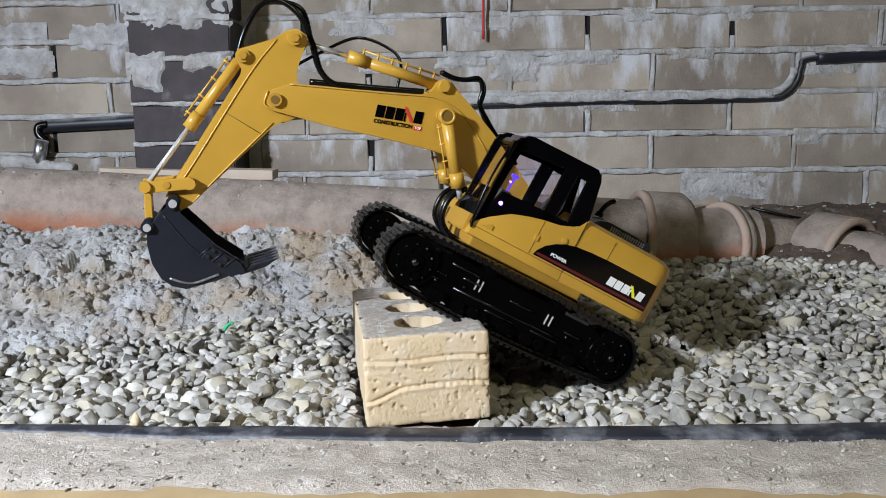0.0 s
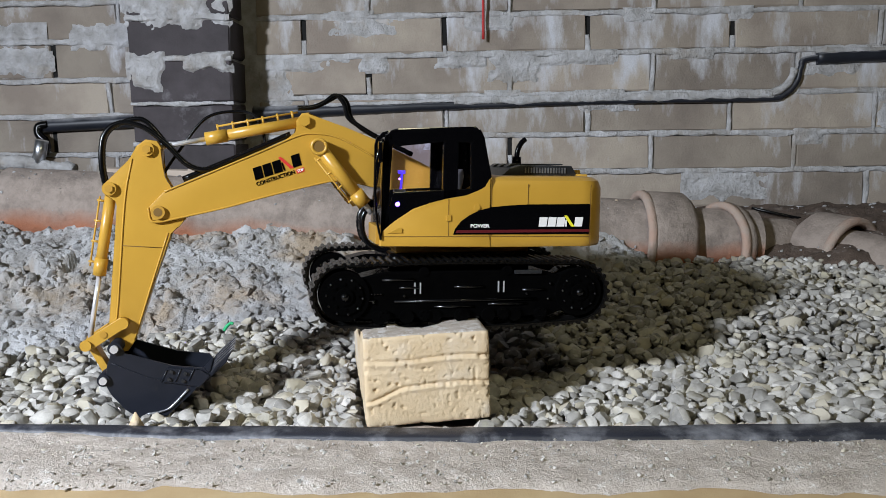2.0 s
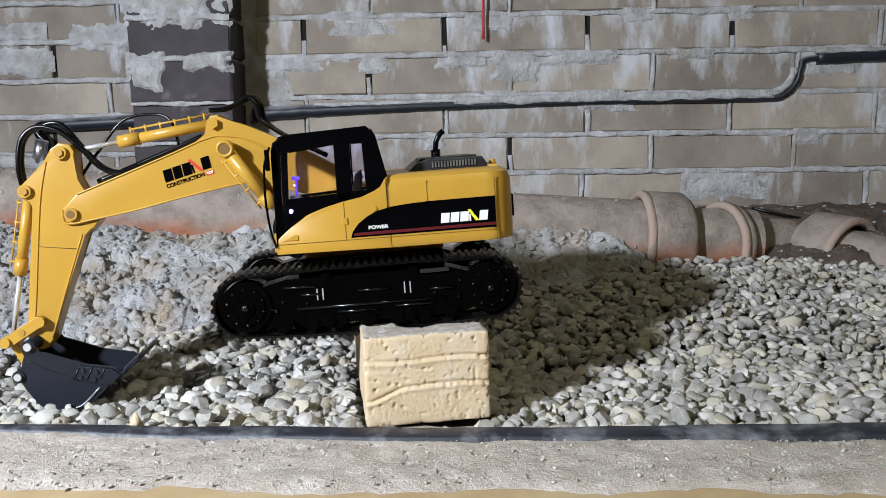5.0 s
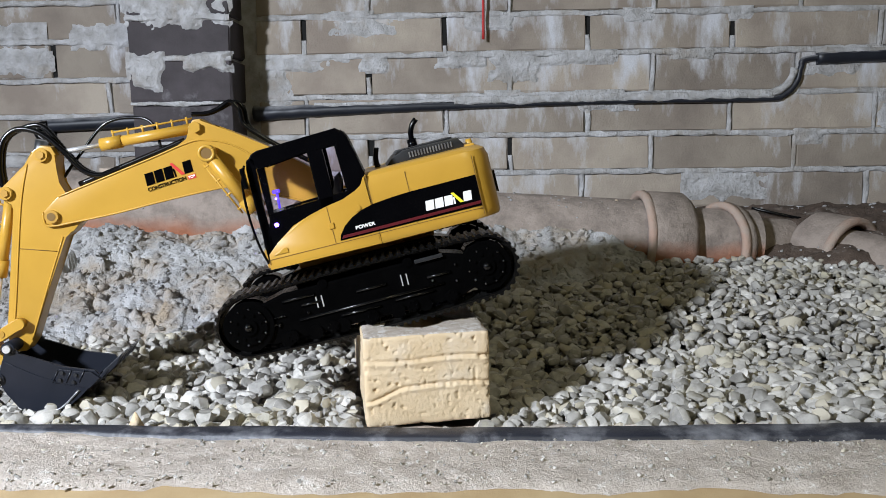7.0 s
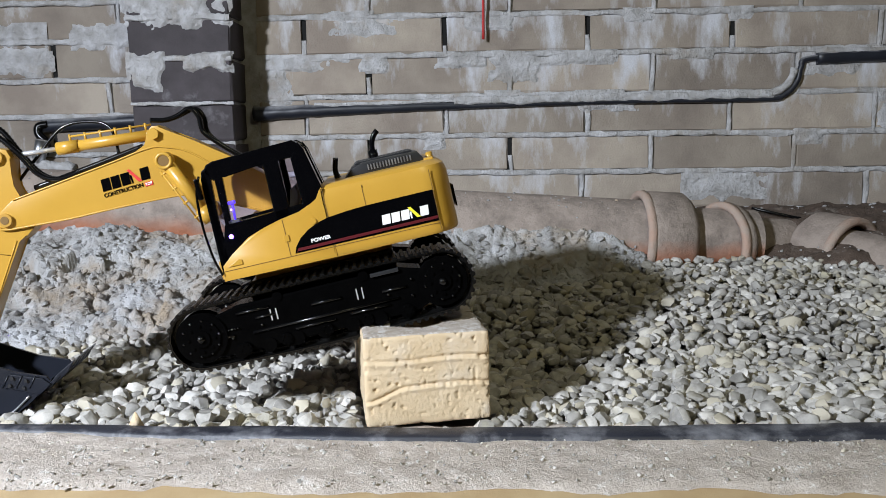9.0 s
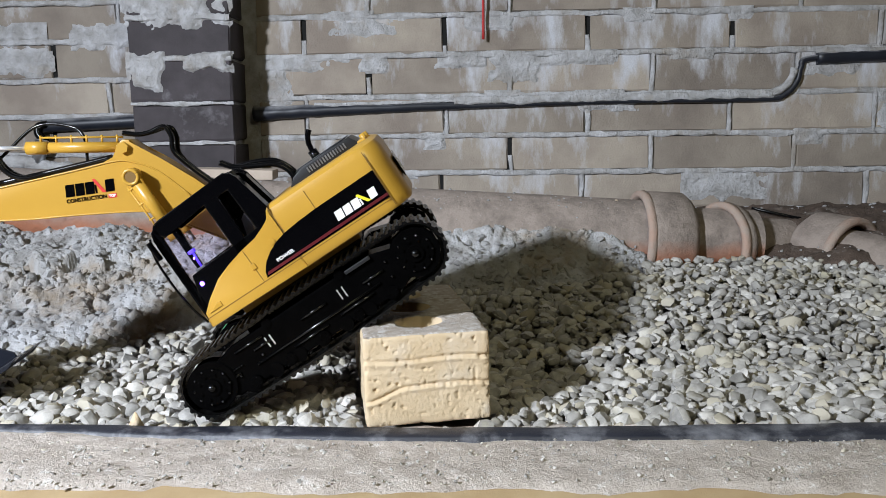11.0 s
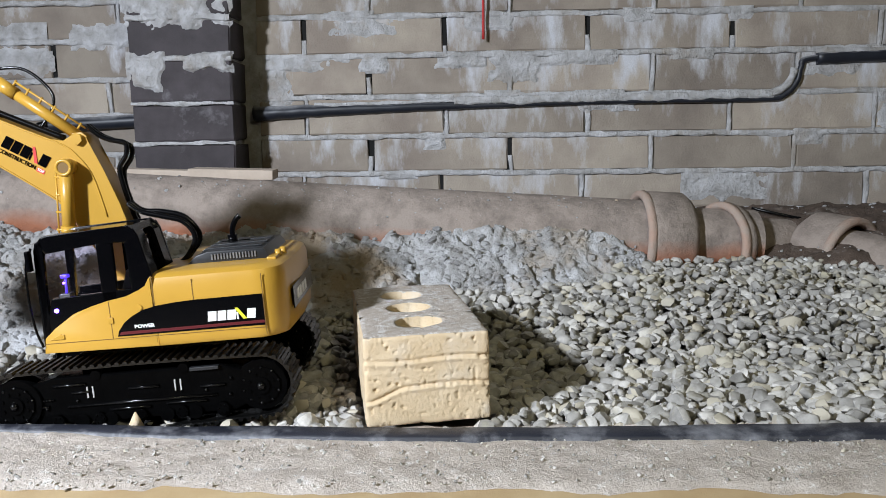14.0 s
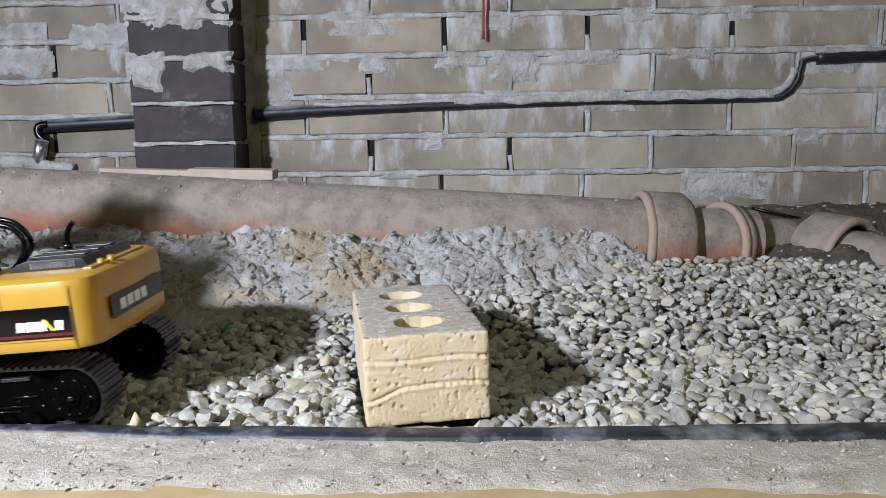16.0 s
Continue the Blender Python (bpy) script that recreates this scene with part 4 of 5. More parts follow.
def cab():
    y0, y1 = 0.0015, 0.073
    c = part("cab_frame", prism([(-0.0735, -0.003), (-0.0715, 0.082), (-0.0675, 0.0955), (-0.0660, 0.0955), (-0.0655, 0.085), (-0.0645, 0.0), (-0.066, -0.003)], y0, y0 + 0.006, 0.0006), BLACK, digger, "glossy black cab frame")

    def side(y, depth, tag):
        a, b = y, y + depth
        part("front_pillar", prism([(-0.0675, 0.008), (-0.0650, 0.041), (-0.0620, 0.0885), (-0.0610, 0.0960), (-0.0640, 0.0985), (-0.0690, 0.0960), (-0.0712, 0.088), (-0.0725, 0.0)], a, b, 0.0013), BLACK, c)
        part("roof_rail", prism([(-0.0665, 0.0930), (-0.0660, 0.0975), (-0.0630, 0.1010), (-0.0570, 0.1028), (0.016, 0.1058), (0.020, 0.1062), (0.0265, 0.1005), (0.0175, 0.0895), (0.0, 0.0915), (-0.0120, 0.0905), (-0.054, 0.0872), (-0.0600, 0.0850)], a, b, 0.0013), BLACK, c)
        part("door_post", prism([(-0.0125, 0.030), (0.0025, 0.033), (0.0035, 0.092), (-0.0118, 0.0915)], a, b, 0.0013), BLACK, c)
        part("rear_panel", prism([(0.0160, 0.044), (0.0150, 0.0895), (0.0250, 0.1035), (0.0290, 0.0960), (0.0372, 0.0565), (0.0340, 0.046), (0.022, 0.040)], a, b, 0.0013), BLACK, c)
        part("door_panel", prism([(-0.0725, 0.0), (-0.0605, 0.0415), (0.018, 0.0455), (0.024, 0.0415), (0.008, 0.0375), (-0.010, 0.0345), (-0.026, 0.0305), (-0.042, 0.0245), (-0.060, 0.0125), (-0.070, 0.0025)], a, b, 0.0006), BLACK, c)

    side(y0, 0.005, 1)
    side(y1 - 0.005, 0.005, 2)
    part("roof", prism([(-0.064, 0.0945), (-0.0575, 0.1015), (0.020, 0.1050), (0.0255, 0.0995), (0.020, 0.0965), (-0.05, 0.0930)], y0 + 0.004, y1 - 0.004, 0.001), BLACK, c)
    part("rear_wall", prism([(0.0245, 0.1005), (0.0285, 0.096), (0.0368, 0.057), (0.0330, 0.057), (0.0250, 0.094)], y0 + 0.004, y0 + 0.022, 0.0005), BLACK, c)
    part("rear_wall", prism([(0.0245, 0.1005), (0.0285, 0.096), (0.0368, 0.057), (0.0330, 0.057), (0.0250, 0.094)], y1 - 0.022, y1 - 0.004, 0.0005), BLACK, c)
    part("front_lintel", prism([(-0.0645, 0.0955), (-0.0690, 0.090), (-0.0660, 0.086), (-0.060, 0.092)], y0 + 0.004, y1 - 0.004, 0.0005), BLACK, c)
    part("front_sill", prism([(-0.0735, -0.001), (-0.0725, 0.024), (-0.0690, 0.024), (-0.0690, -0.001)], y0 + 0.004, y1 - 0.004, 0.0005), BLACK, c)
    for n, pts in (("door_window", [(-0.0645, 0.0425), (-0.0615, 0.0860), (-0.0125, 0.0905), (-0.0130, 0.0440)]), ("side_window", [(0.003, 0.045), (0.0035, 0.0905), (0.0150, 0.0890), (0.0155, 0.0460)])):
        for y in (y0 + 0.0022, y1 - 0.003):
            g = part(n, prism(pts, y, y + 0.0007), GLASS, c)
            g.visible_shadow = False
    g = part("windscreen", prism([(-0.0718, 0.024), (-0.0668, 0.088), (-0.0661, 0.088), (-0.0711, 0.024)], y0 + 0.006, y1 - 0.006), GLASS, c)
    g.visible_shadow = False
    part("mirror", box(-0.0765, -0.0725, -0.006, 0.002, 0.070, 0.090, 0.0012), BLACK, c)
    part("grab_rail", tube([(-0.0715, -0.001, 0.092), (-0.0775, -0.003, 0.075), (-0.0795, -0.003, 0.045), (-0.0775, -0.003, 0.015), (-0.0735, -0.001, -0.004)], 0.0012, 8, 6), BLACK, c)
    s = part("seat", prism([(-0.028, 0.018), (-0.006, 0.016), (0.006, 0.060), (0.012, 0.064), (0.013, 0.056), (0.004, 0.010), (-0.028, 0.008)], 0.020, 0.055, 0.0015), SEAT, digger, "dark moulded driver seat")
    part("console", box(-0.058, -0.047, 0.012, 0.024, 0.010, 0.044, 0.001), SEAT, digger)
    part("control_lever", rod((-0.052, 0.016, 0.040), (-0.0505, 0.016, 0.060), 0.0012, 8), LEVER_GLOW, digger, "lever lit violet")
    part("lever_knob", box(-0.0545, -0.0475, 0.013, 0.019, 0.059, 0.0625, 0.0008), LEVER_GLOW, digger, "knob lit violet")
    for p in ((-0.0570, 0.0012, 0.0300), (-0.053, 0.016, 0.054), (-0.048, 0.02, 0.036)):
        bm = bmesh.new()
        bmesh.ops.create_uvsphere(bm, u_segments=12, v_segments=8, radius=0.0022 if p[2] < 0.034 else 0.0011, matrix=Matrix.Translation(p))
        part("indicator_light", bm, LED, digger, "glowing violet diode")


def arm_part(name, bm, material, label="", smooth=False):
    """A part that swings with the boom about its foot pin."""
    bmesh.ops.translate(bm, verts=bm.verts, vec=(-PIVOT[0], -PIVOT[1], -PIVOT[2]))
    ob = part(name, bm, material, digger, label, smooth)
    ob.location = PIVOT
    moving.setdefault("arm", []).append(ob)
    return ob


def sub(name, bm, material, parent, label=""):
    bmesh.ops.translate(bm, verts=bm.verts, vec=(-PIVOT[0], -PIVOT[1], -PIVOT[2]))
    return part(name, bm, material, parent, label)


def arm():
    ya, yb = 0.088, 0.118
    prof = [(-0.2985, 0.026), (-0.2965, 0.0135), (-0.288, 0.0115), (-0.270, 0.0150), (-0.225, 0.0245), (-0.187, 0.0345), (-0.150, 0.0435), (-0.118, 0.0505), (-0.103, 0.0520), (-0.088, 0.0490),
            (-0.018, 0.0340), (-0.004, 0.0400), (0.002, 0.0520), (-0.004, 0.0630), (-0.03, 0.0760), (-0.066, 0.0940), (-0.100, 0.1080), (-0.122, 0.1140), (-0.136, 0.1225), (-0.1435, 0.1215),
            (-0.1490, 0.1140), (-0.1490, 0.1010), (-0.160, 0.0945), (-0.186, 0.0830), (-0.258, 0.0530), (-0.282, 0.0430)]
    boom = arm_part("boom", prism(prof, ya, yb, 0.0016), YELLOW, "yellow bent boom with a raised seam", smooth=40)
    sub("boom_rim", tube([(x, ya - 0.0002, z) for x, z in prof[:11]], 0.0011, 6, 4), YELLOW, boom)
    sub("boom_rim", tube([(x, ya - 0.0002, z) for x, z in ((-0.282, 0.042), (-0.258, 0.052), (-0.186, 0.082), (-0.150, 0.0975), (-0.132, 0.1005), (-0.105, 0.096), (-0.066, 0.075))], 0.0010, 6, 5), YELLOW, boom)
    sub("top_hose_channel", tube([(-0.265, 0.103, 0.054), (-0.225, 0.103, 0.0705), (-0.186, 0.103, 0.0870), (-0.155, 0.103, 0.1005)], 0.0032, 8, 6), HOSE, boom, "black hose along the boom")
    for x, z, r in ((-0.289, 0.0214, 0.0068), (-0.1273, 0.0870, 0.0080)):
        b = pin(x, z, ya - 0.010 if x > -0.2 else ya - 0.004, yb + 0.004, r, seg=24)
        sub("pin_boss", b, YELLOW_DARK, boom)
        # solid dark disc painted as the shaded inside of the pin hole
        sub("pin_hole", pin(x, z, ya - 0.0104 if x > -0.2 else ya - 0.0044, ya, r * 0.62, seg=20), SEAM_HOLE_SHADE, boom)
    sub("pin_bolt", pin(-0.1412, 0.1137, ya - 0.005, yb + 0.004, 0.0062, seg=6), YELLOW, boom)
    # printed mark on the boom
    c = 18.0
    emblem_at = (-0.1700, 0.0665)
    mark = emblem("maker_emblem", emblem_at[0] - PIVOT[0], emblem_at[1] - PIVOT[2], ya - 0.0006 - PIVOT[1], 0.0125, 0.051, (BLACK, RED), boom, c)
    flat_text("lettering", "CONSTRUCTION", 0.0056, -0.1715 - PIVOT[0], 0.0548 - PIVOT[2], ya - 0.0006 - PIVOT[1], BLACK, boom, c, 0.94)
    tb = part("red_tag", prism([(-0.1495, 0.0592), (-0.1415, 0.0618), (-0.1428, 0.0660), (-0.1508, 0.0634)], ya - 0.0005, ya), RED, boom)
    tb.location = (-PIVOT[0], -PIVOT[1], -PIVOT[2])
    flat_text("lettering", "TOP", 0.0036, -0.1462 - PIVOT[0], 0.0626 - PIVOT[2], ya - 0.0008 - PIVOT[1], WHITE, boom, c, 1.0)

    # stick cylinder between boom tower and stick head
    a, b = Vector((-0.1412, 0.103, 0.1137)), Vector((-0.2977, 0.103, 0.0848))
    d = (b - a).normalized()
    cyl = arm_part("stick_cylinder", rod(a, a + d * 0.094, 0.0057, 16), YELLOW, "yellow cylinder with a chrome rod")
    sub("end_cap", rod(a + d * 0.080, a + d * 0.102, 0.0068, 16), YELLOW, cyl)
    sub("chrome_rod", rod(a + d * 0.10, b, 0.0026, 12), CHROME, cyl, "bright chrome rod")
    up = Vector((-d.z, 0, d.x)) * -1
    up = up if up.z > 0 else -up
    sub("feed_pipe", rod(a + d * 0.004 + up * 0.0105, a + d * 0.088 + up * 0.0105, 0.0011, 8), YELLOW, cyl)
    for k in range(6):
        s = a + d * (0.010 + k * 0.0155)
        sub("pipe_clip", rod(s + up * 0.004, s + up * 0.0128, 0.0013, 8), YELLOW, cyl)
    # stick
    st = [(-0.2990, 0.0945), (-0.2880, 0.0930), (-0.2835, 0.0850), (-0.2850, 0.0690), (-0.2830, 0.0560), (-0.2770, 0.0450), (-0.2660, 0.0360), (-0.2620, 0.0150), (-0.2700, 0.0050), (-0.2790, 0.0000),
          (-0.3165, -0.1100), (-0.3240, -0.1210), (-0.3350, -0.1225), (-0.3420, -0.1120), (-0.3410, -0.0900), (-0.3275, 0.0280), (-0.3290, 0.0340), (-0.3400, 0.0390), (-0.3415, 0.0490), (-0.3340, 0.0560),
          (-0.3140, 0.0740), (-0.3080, 0.0880)]
    stick = arm_part("stick", prism(st, 0.091, 0.115, 0.0014), YELLOW, "yellow tapered stick", smooth=40)
    sub("stick_rim", tube([(x, 0.0908, z) for x, z in ((-0.3125, 0.0755), (-0.3215, 0.0300), (-0.3335, -0.0850), (-0.3400, -0.100))], 0.0009, 6, 5), YELLOW, stick)
    sub("stick_rim", tube([(x, 0.0908, z) for x, z in ((-0.2805, 0.0), (-0.300, -0.057), (-0.3165, -0.107))], 0.0009, 6, 5), YELLOW, stick)
    sub("panel_seam", rod((-0.3265, 0.0907, -0.012), (-0.2855, 0.0907, -0.0155), 0.0004, 6), SEAM_HOLE_SHADE, stick)
    for x, z, r, h in ((-0.2977, 0.0848, 0.0070, 0.004), (-0.3350, 0.0455, 0.0068, 0.004)):
        sub("pin_bolt", pin(x, z, 0.091 - h, 0.115 + h, r, seg=20), YELLOW, stick)
        sub("pin_bolt", pin(x, z, 0.091 - h - 0.002, 0.091, r * 0.62, seg=6), YELLOW_DARK, stick)
    # bucket cylinder, links
    a, b = Vector((-0.3350, 0.103, 0.0455)), Vector((-0.3630, 0.103, -0.1120))
    d = (b - a).normalized()
    cyl = arm_part("bucket_cylinder", rod(a, a + d * 0.086, 0.0056, 16), YELLOW, "yellow cylinder with a chrome rod")
    sub("end_cap", rod(a + d * 0.072, a + d * 0.090, 0.0066, 16), YELLOW, cyl)
    sub("chrome_rod", rod(a + d * 0.088, b, 0.0026, 12), CHROME, cyl, "bright chrome rod")
    up = Vector((d.z, 0, -d.x))
    up = up if up.x < 0 else -up
    sub("feed_pipe", rod(a + d * 0.010 + up * 0.010, a + d * 0.082 + up * 0.010, 0.0010, 8), YELLOW, cyl)
    for k in range(4):
        s = a + d * (0.014 + k * 0.021)
        sub("pipe_clip", rod(s + up * 0.004, s + up * 0.012, 0.0012, 8), YELLOW, cyl)
    for y in (0.084, 0.117):
        link = arm_part("bucket_link", prism([(-0.3665, -0.1165), (-0.3690, -0.1095), (-0.3630, -0.1060), (-0.3290, -0.0845), (-0.3225, -0.0880), (-0.3245, -0.0955), (-0.3600, -0.1180)], y, y + 0.005, 0.0008), YELLOW)
        sub("link_bolt", pin(-0.3270, -0.0908, y - 0.003, y + 0.006, 0.0058), YELLOW, link)
        sub("link_bolt", pin(-0.3630, -0.1120, y - 0.003, y + 0.006, 0.0055), YELLOW, link)
        sub("link_bolt", pin(-0.3460, -0.1015, y - 0.001, y + 0.006, 0.0036), YELLOW_DARK, link)
    arm_part("bucket_link", prism([(-0.3660, -0.1110), (-0.3590, -0.1090), (-0.3420, -0.1420), (-0.3490, -0.1450)], 0.094, 0.112, 0.0008), YELLOW)
    # bucket
    shell = [(-0.3345, -0.1120), (-0.3410, -0.1300), (-0.3440, -0.1480), (-0.3380, -0.1600), (-0.3260, -0.1755), (-0.3120, -0.1855), (-0.2990, -0.1880), (-0.2860, -0.1850), (-0.2620, -0.1640), (-0.2430, -0.1430)]
    ear = [(-0.3345, -0.1060), (-0.3285, -0.1090), (-0.3235, -0.1190), (-0.2790, -0.1330), (-0.2470, -0.1375)]
    y0, y1 = 0.068, 0.138
    inner = [(x + 0.0008, z + 0.0030) for x, z in shell]
    rim = shell[1:] + inner[:0:-1]
    bucket = arm_part("bucket", prism(rim, y0 + 0.0005, y1 - 0.0005), BUCKET, "dark blue-grey toothed bucket with worn edges")
    for y in (y0, y1 - 0.003):
        sub("side_plate", prism(shell + ear[::-1], y, y + 0.003, 0.0006), BUCKET, bucket)
    sub("side_cutter", prism([(-0.2870, -0.1490), (-0.2830, -0.1345), (-0.2500, -0.1390), (-0.2420, -0.1450), (-0.2530, -0.1560)], y0 - 0.003, y0 + 0.001, 0.0006), BUCKET, bucket)
    for x, z in ((-0.2795, -0.1385), (-0.2820, -0.1460), (-0.2660, -0.1410), (-0.2685, -0.1485)):
        sub("cutter_bolt", pin(x, z, y0 - 0.0052, y0, 0.0019, seg=8), GREY, bucket)
    for x in (-0.2875, -0.2740, -0.2610):
        sub("cutter_rib", rod((x - 0.002, y0 - 0.003, -0.1490), (x + 0.004, y0 - 0.003, -0.1360), 0.0009, 6), BUCKET, bucket)
    sub("worn_edge", tube([(-0.2640, y0 - 0.0006, -0.1580), (-0.2800, y0 - 0.0006, -0.1745), (-0.2900, y0 - 0.0006, -0.1795), (-0.3050, y0 - 0.0006, -0.1815)], 0.0013, 6, 5), WORN, bucket, "bright worn edge")
    sub("side_rib", tube([(-0.3370, y0 - 0.0003, -0.1270), (-0.3060, y0 - 0.0003, -0.1420), (-0.2870, y0 - 0.0003, -0.1480)], 0.0007, 6, 5), BUCKET, bucket)
    sub("lip", prism([(-0.2480, -0.1490), (-0.2450, -0.1510), (-0.2330, -0.1365), (-0.2360, -0.1355)], y0, y1, 0.0005), BUCKET, bucket)
    for k in range(5):
        y = y0 + 0.001 + k * 0.0143
        sub("tooth", prism([(-0.2440, -0.1500), (-0.2400, -0.1385), (-0.2190, -0.1195), (-0.2260, -0.1330)], y, y + 0.0095, 0.0008), BUCKET, bucket)
        sub("tooth_wear", prism([(-0.2300, -0.1365), (-0.2170, -0.1190), (-0.2185, -0.1185), (-0.2330, -0.1335)], y + 0.0018, y + 0.0078), WORN, bucket, "bright worn tooth edge")
    for x, z, r in ((-0.3331, -0.1129, 0.0066), (-0.3447, -0.1444, 0.0062)):
        sub("bucket_boss", pin(x, z, y0 - 0.002, y1 + 0.002, r, seg=20), BUCKET, bucket)
        sub("bucket_bolt", pin(x, z, y0 - 0.005, y0, r * 0.62, seg=10), CHROME, bucket, "bright screw")
    # hoses on the arm
    for off in (0.0, 0.008):
        y = 0.099 + off
        arm_part("arm_hose", tube([(-0.3385, y, 0.0400), (-0.3430, y, 0.0700), (-0.3400, y + 0.003, 0.0980), (-0.3250, y + 0.004, 0.1110), (-0.3020, y + 0.002, 0.1070 + off * 0.9), (-0.2800, y, 0.0900), (-0.2600, y, 0.0690), (-0.2400, y, 0.0640), (-0.2150, 0.103, 0.0740)],
                                  0.0026, 8, 16, rings=0.22), HOSE, "ribbed black hose loop")
    arm_part("arm_hose", tube([(-0.288, 0.114, 0.0560), (-0.268, 0.118, 0.0850), (-0.240, 0.118, 0.1180), (-0.205, 0.115, 0.1240), (-0.188, 0.110, 0.1150), (-0.180, 0.106, 0.0880)], 0.0017, 8, 8), HOSE, "thin black hose loop")
    for off in (0.0, 0.007):
        arm_part("arm_hose", tube([(-0.147, 0.099 + off, 0.1275), (-0.132, 0.100 + off, 0.1285), (-0.120, 0.101 + off, 0.1330), (-0.1075 + off * 0.6, 0.102 + off, 0.1410), (-0.0985 + off * 0.6, 0.102 + off, 0.1330), (-0.094 + off * 0.5, 0.102 + off, 0.1180), (-0.080, 0.102 + off, 0.1075), (-0.060, 0.103 + off, 0.0960), (-0.025, 0.104 + off, 0.0790)],
                                  0.0024, 8, 12, rings=0.18), HOSE, "black hose over the boom")


def boom_rams():
    """Two boom cylinders, each pinned to the boom above and to the deck below."""
    for y in (0.0765, 0.1265):
        bm = rod((0, 0, 0.004), (0, 0, -0.072), 0.0066, 18)
        pin(0, 0, -0.006, 0.006, 0.0088, bm, seg=22)
        rod((0, 0, -0.060), (0, 0, -0.076), 0.0078, 18, bm)
        ram = part("boom_cylinder", bm, YELLOW, digger, "yellow boom cylinder")
        # no real bore: a dark disc gives the hole its shade
        part("pin_hole", pin(0, 0, -0.0070, 0.0, 0.0068, seg=18), SEAM_HOLE_SHADE, ram)
        part("pin_ring", tube([(0.0072 * math.cos(k * math.pi / 12), -0.0062, 0.0072 * math.sin(k * math.pi / 12)) for k in range(25)], 0.0019, 8, 2), YELLOW, ram)
        part("feed_pipe", rod((-0.0105, 0, -0.006), (-0.0105, 0, -0.070), 0.0010, 8), YELLOW, ram)
        for k in range(4):
            part("pipe_clip", rod((-0.004, 0, -0.010 - k * 0.018), (-0.0122, 0, -0.010 - k * 0.018), 0.0012, 8), YELLOW, ram)
        part("ram_rod", rod((0, 0, -0.07), (0, 0, -0.088), 0.0030, 12), CHROME, ram, "bright chrome rod")
        moving.setdefault("ram", []).append((ram, y))
    for k, y in enumerate((0.080, 0.090, 0.112)):
        part("front_hose", tube([(-0.070, y, 0.030), (-0.082, y, 0.012), (-0.080, y, -0.010), (-0.066, y, -0.022), (-0.050, y, -0.024)], 0.0027, 8, 10, rings=0.2), HOSE, digger, "ribbed black hose")


def rear_hoses():
    """The loop of hose that swings out behind the cab as the boom rises."""
    for k, off in enumerate((0.0, 0.009)):
        bm = tube([(-0.004, 0.082 + off, 0.122), (0.008, 0.083 + off, 0.112), (0.028, 0.083 + off, 0.105 + off * 0.4), (0.050, 0.083 + off, 0.097 + off * 0.4), (0.060 + off * 0.3, 0.083 + off, 0.080), (0.051, 0.083 + off, 0.062), (0.036, 0.083 + off, 0.050)],
                  0.0027, 8, 14, rings=0.14)
        bmesh.ops.translate(bm, verts=bm.verts, vec=(-PIVOT[0], -PIVOT[1], -PIVOT[2]))
        ob = part("rear_hose", bm, HOSE, digger, "black hose loop behind the cab")
        ob.location = PIVOT
        moving.setdefault("loop", []).append(ob)


def knob(x, y, z, r, bm=None):
    """A small round bolt head."""
    bm = bm or bmesh.new()
    made = bmesh.ops.create_uvsphere(bm, u_segments=8, v_segments=6, radius=r, matrix=Matrix.Translation((x, y, z)))
    for f in {f for v in made["verts"] for f in v.link_faces}:
        f.smooth = True
    return bm


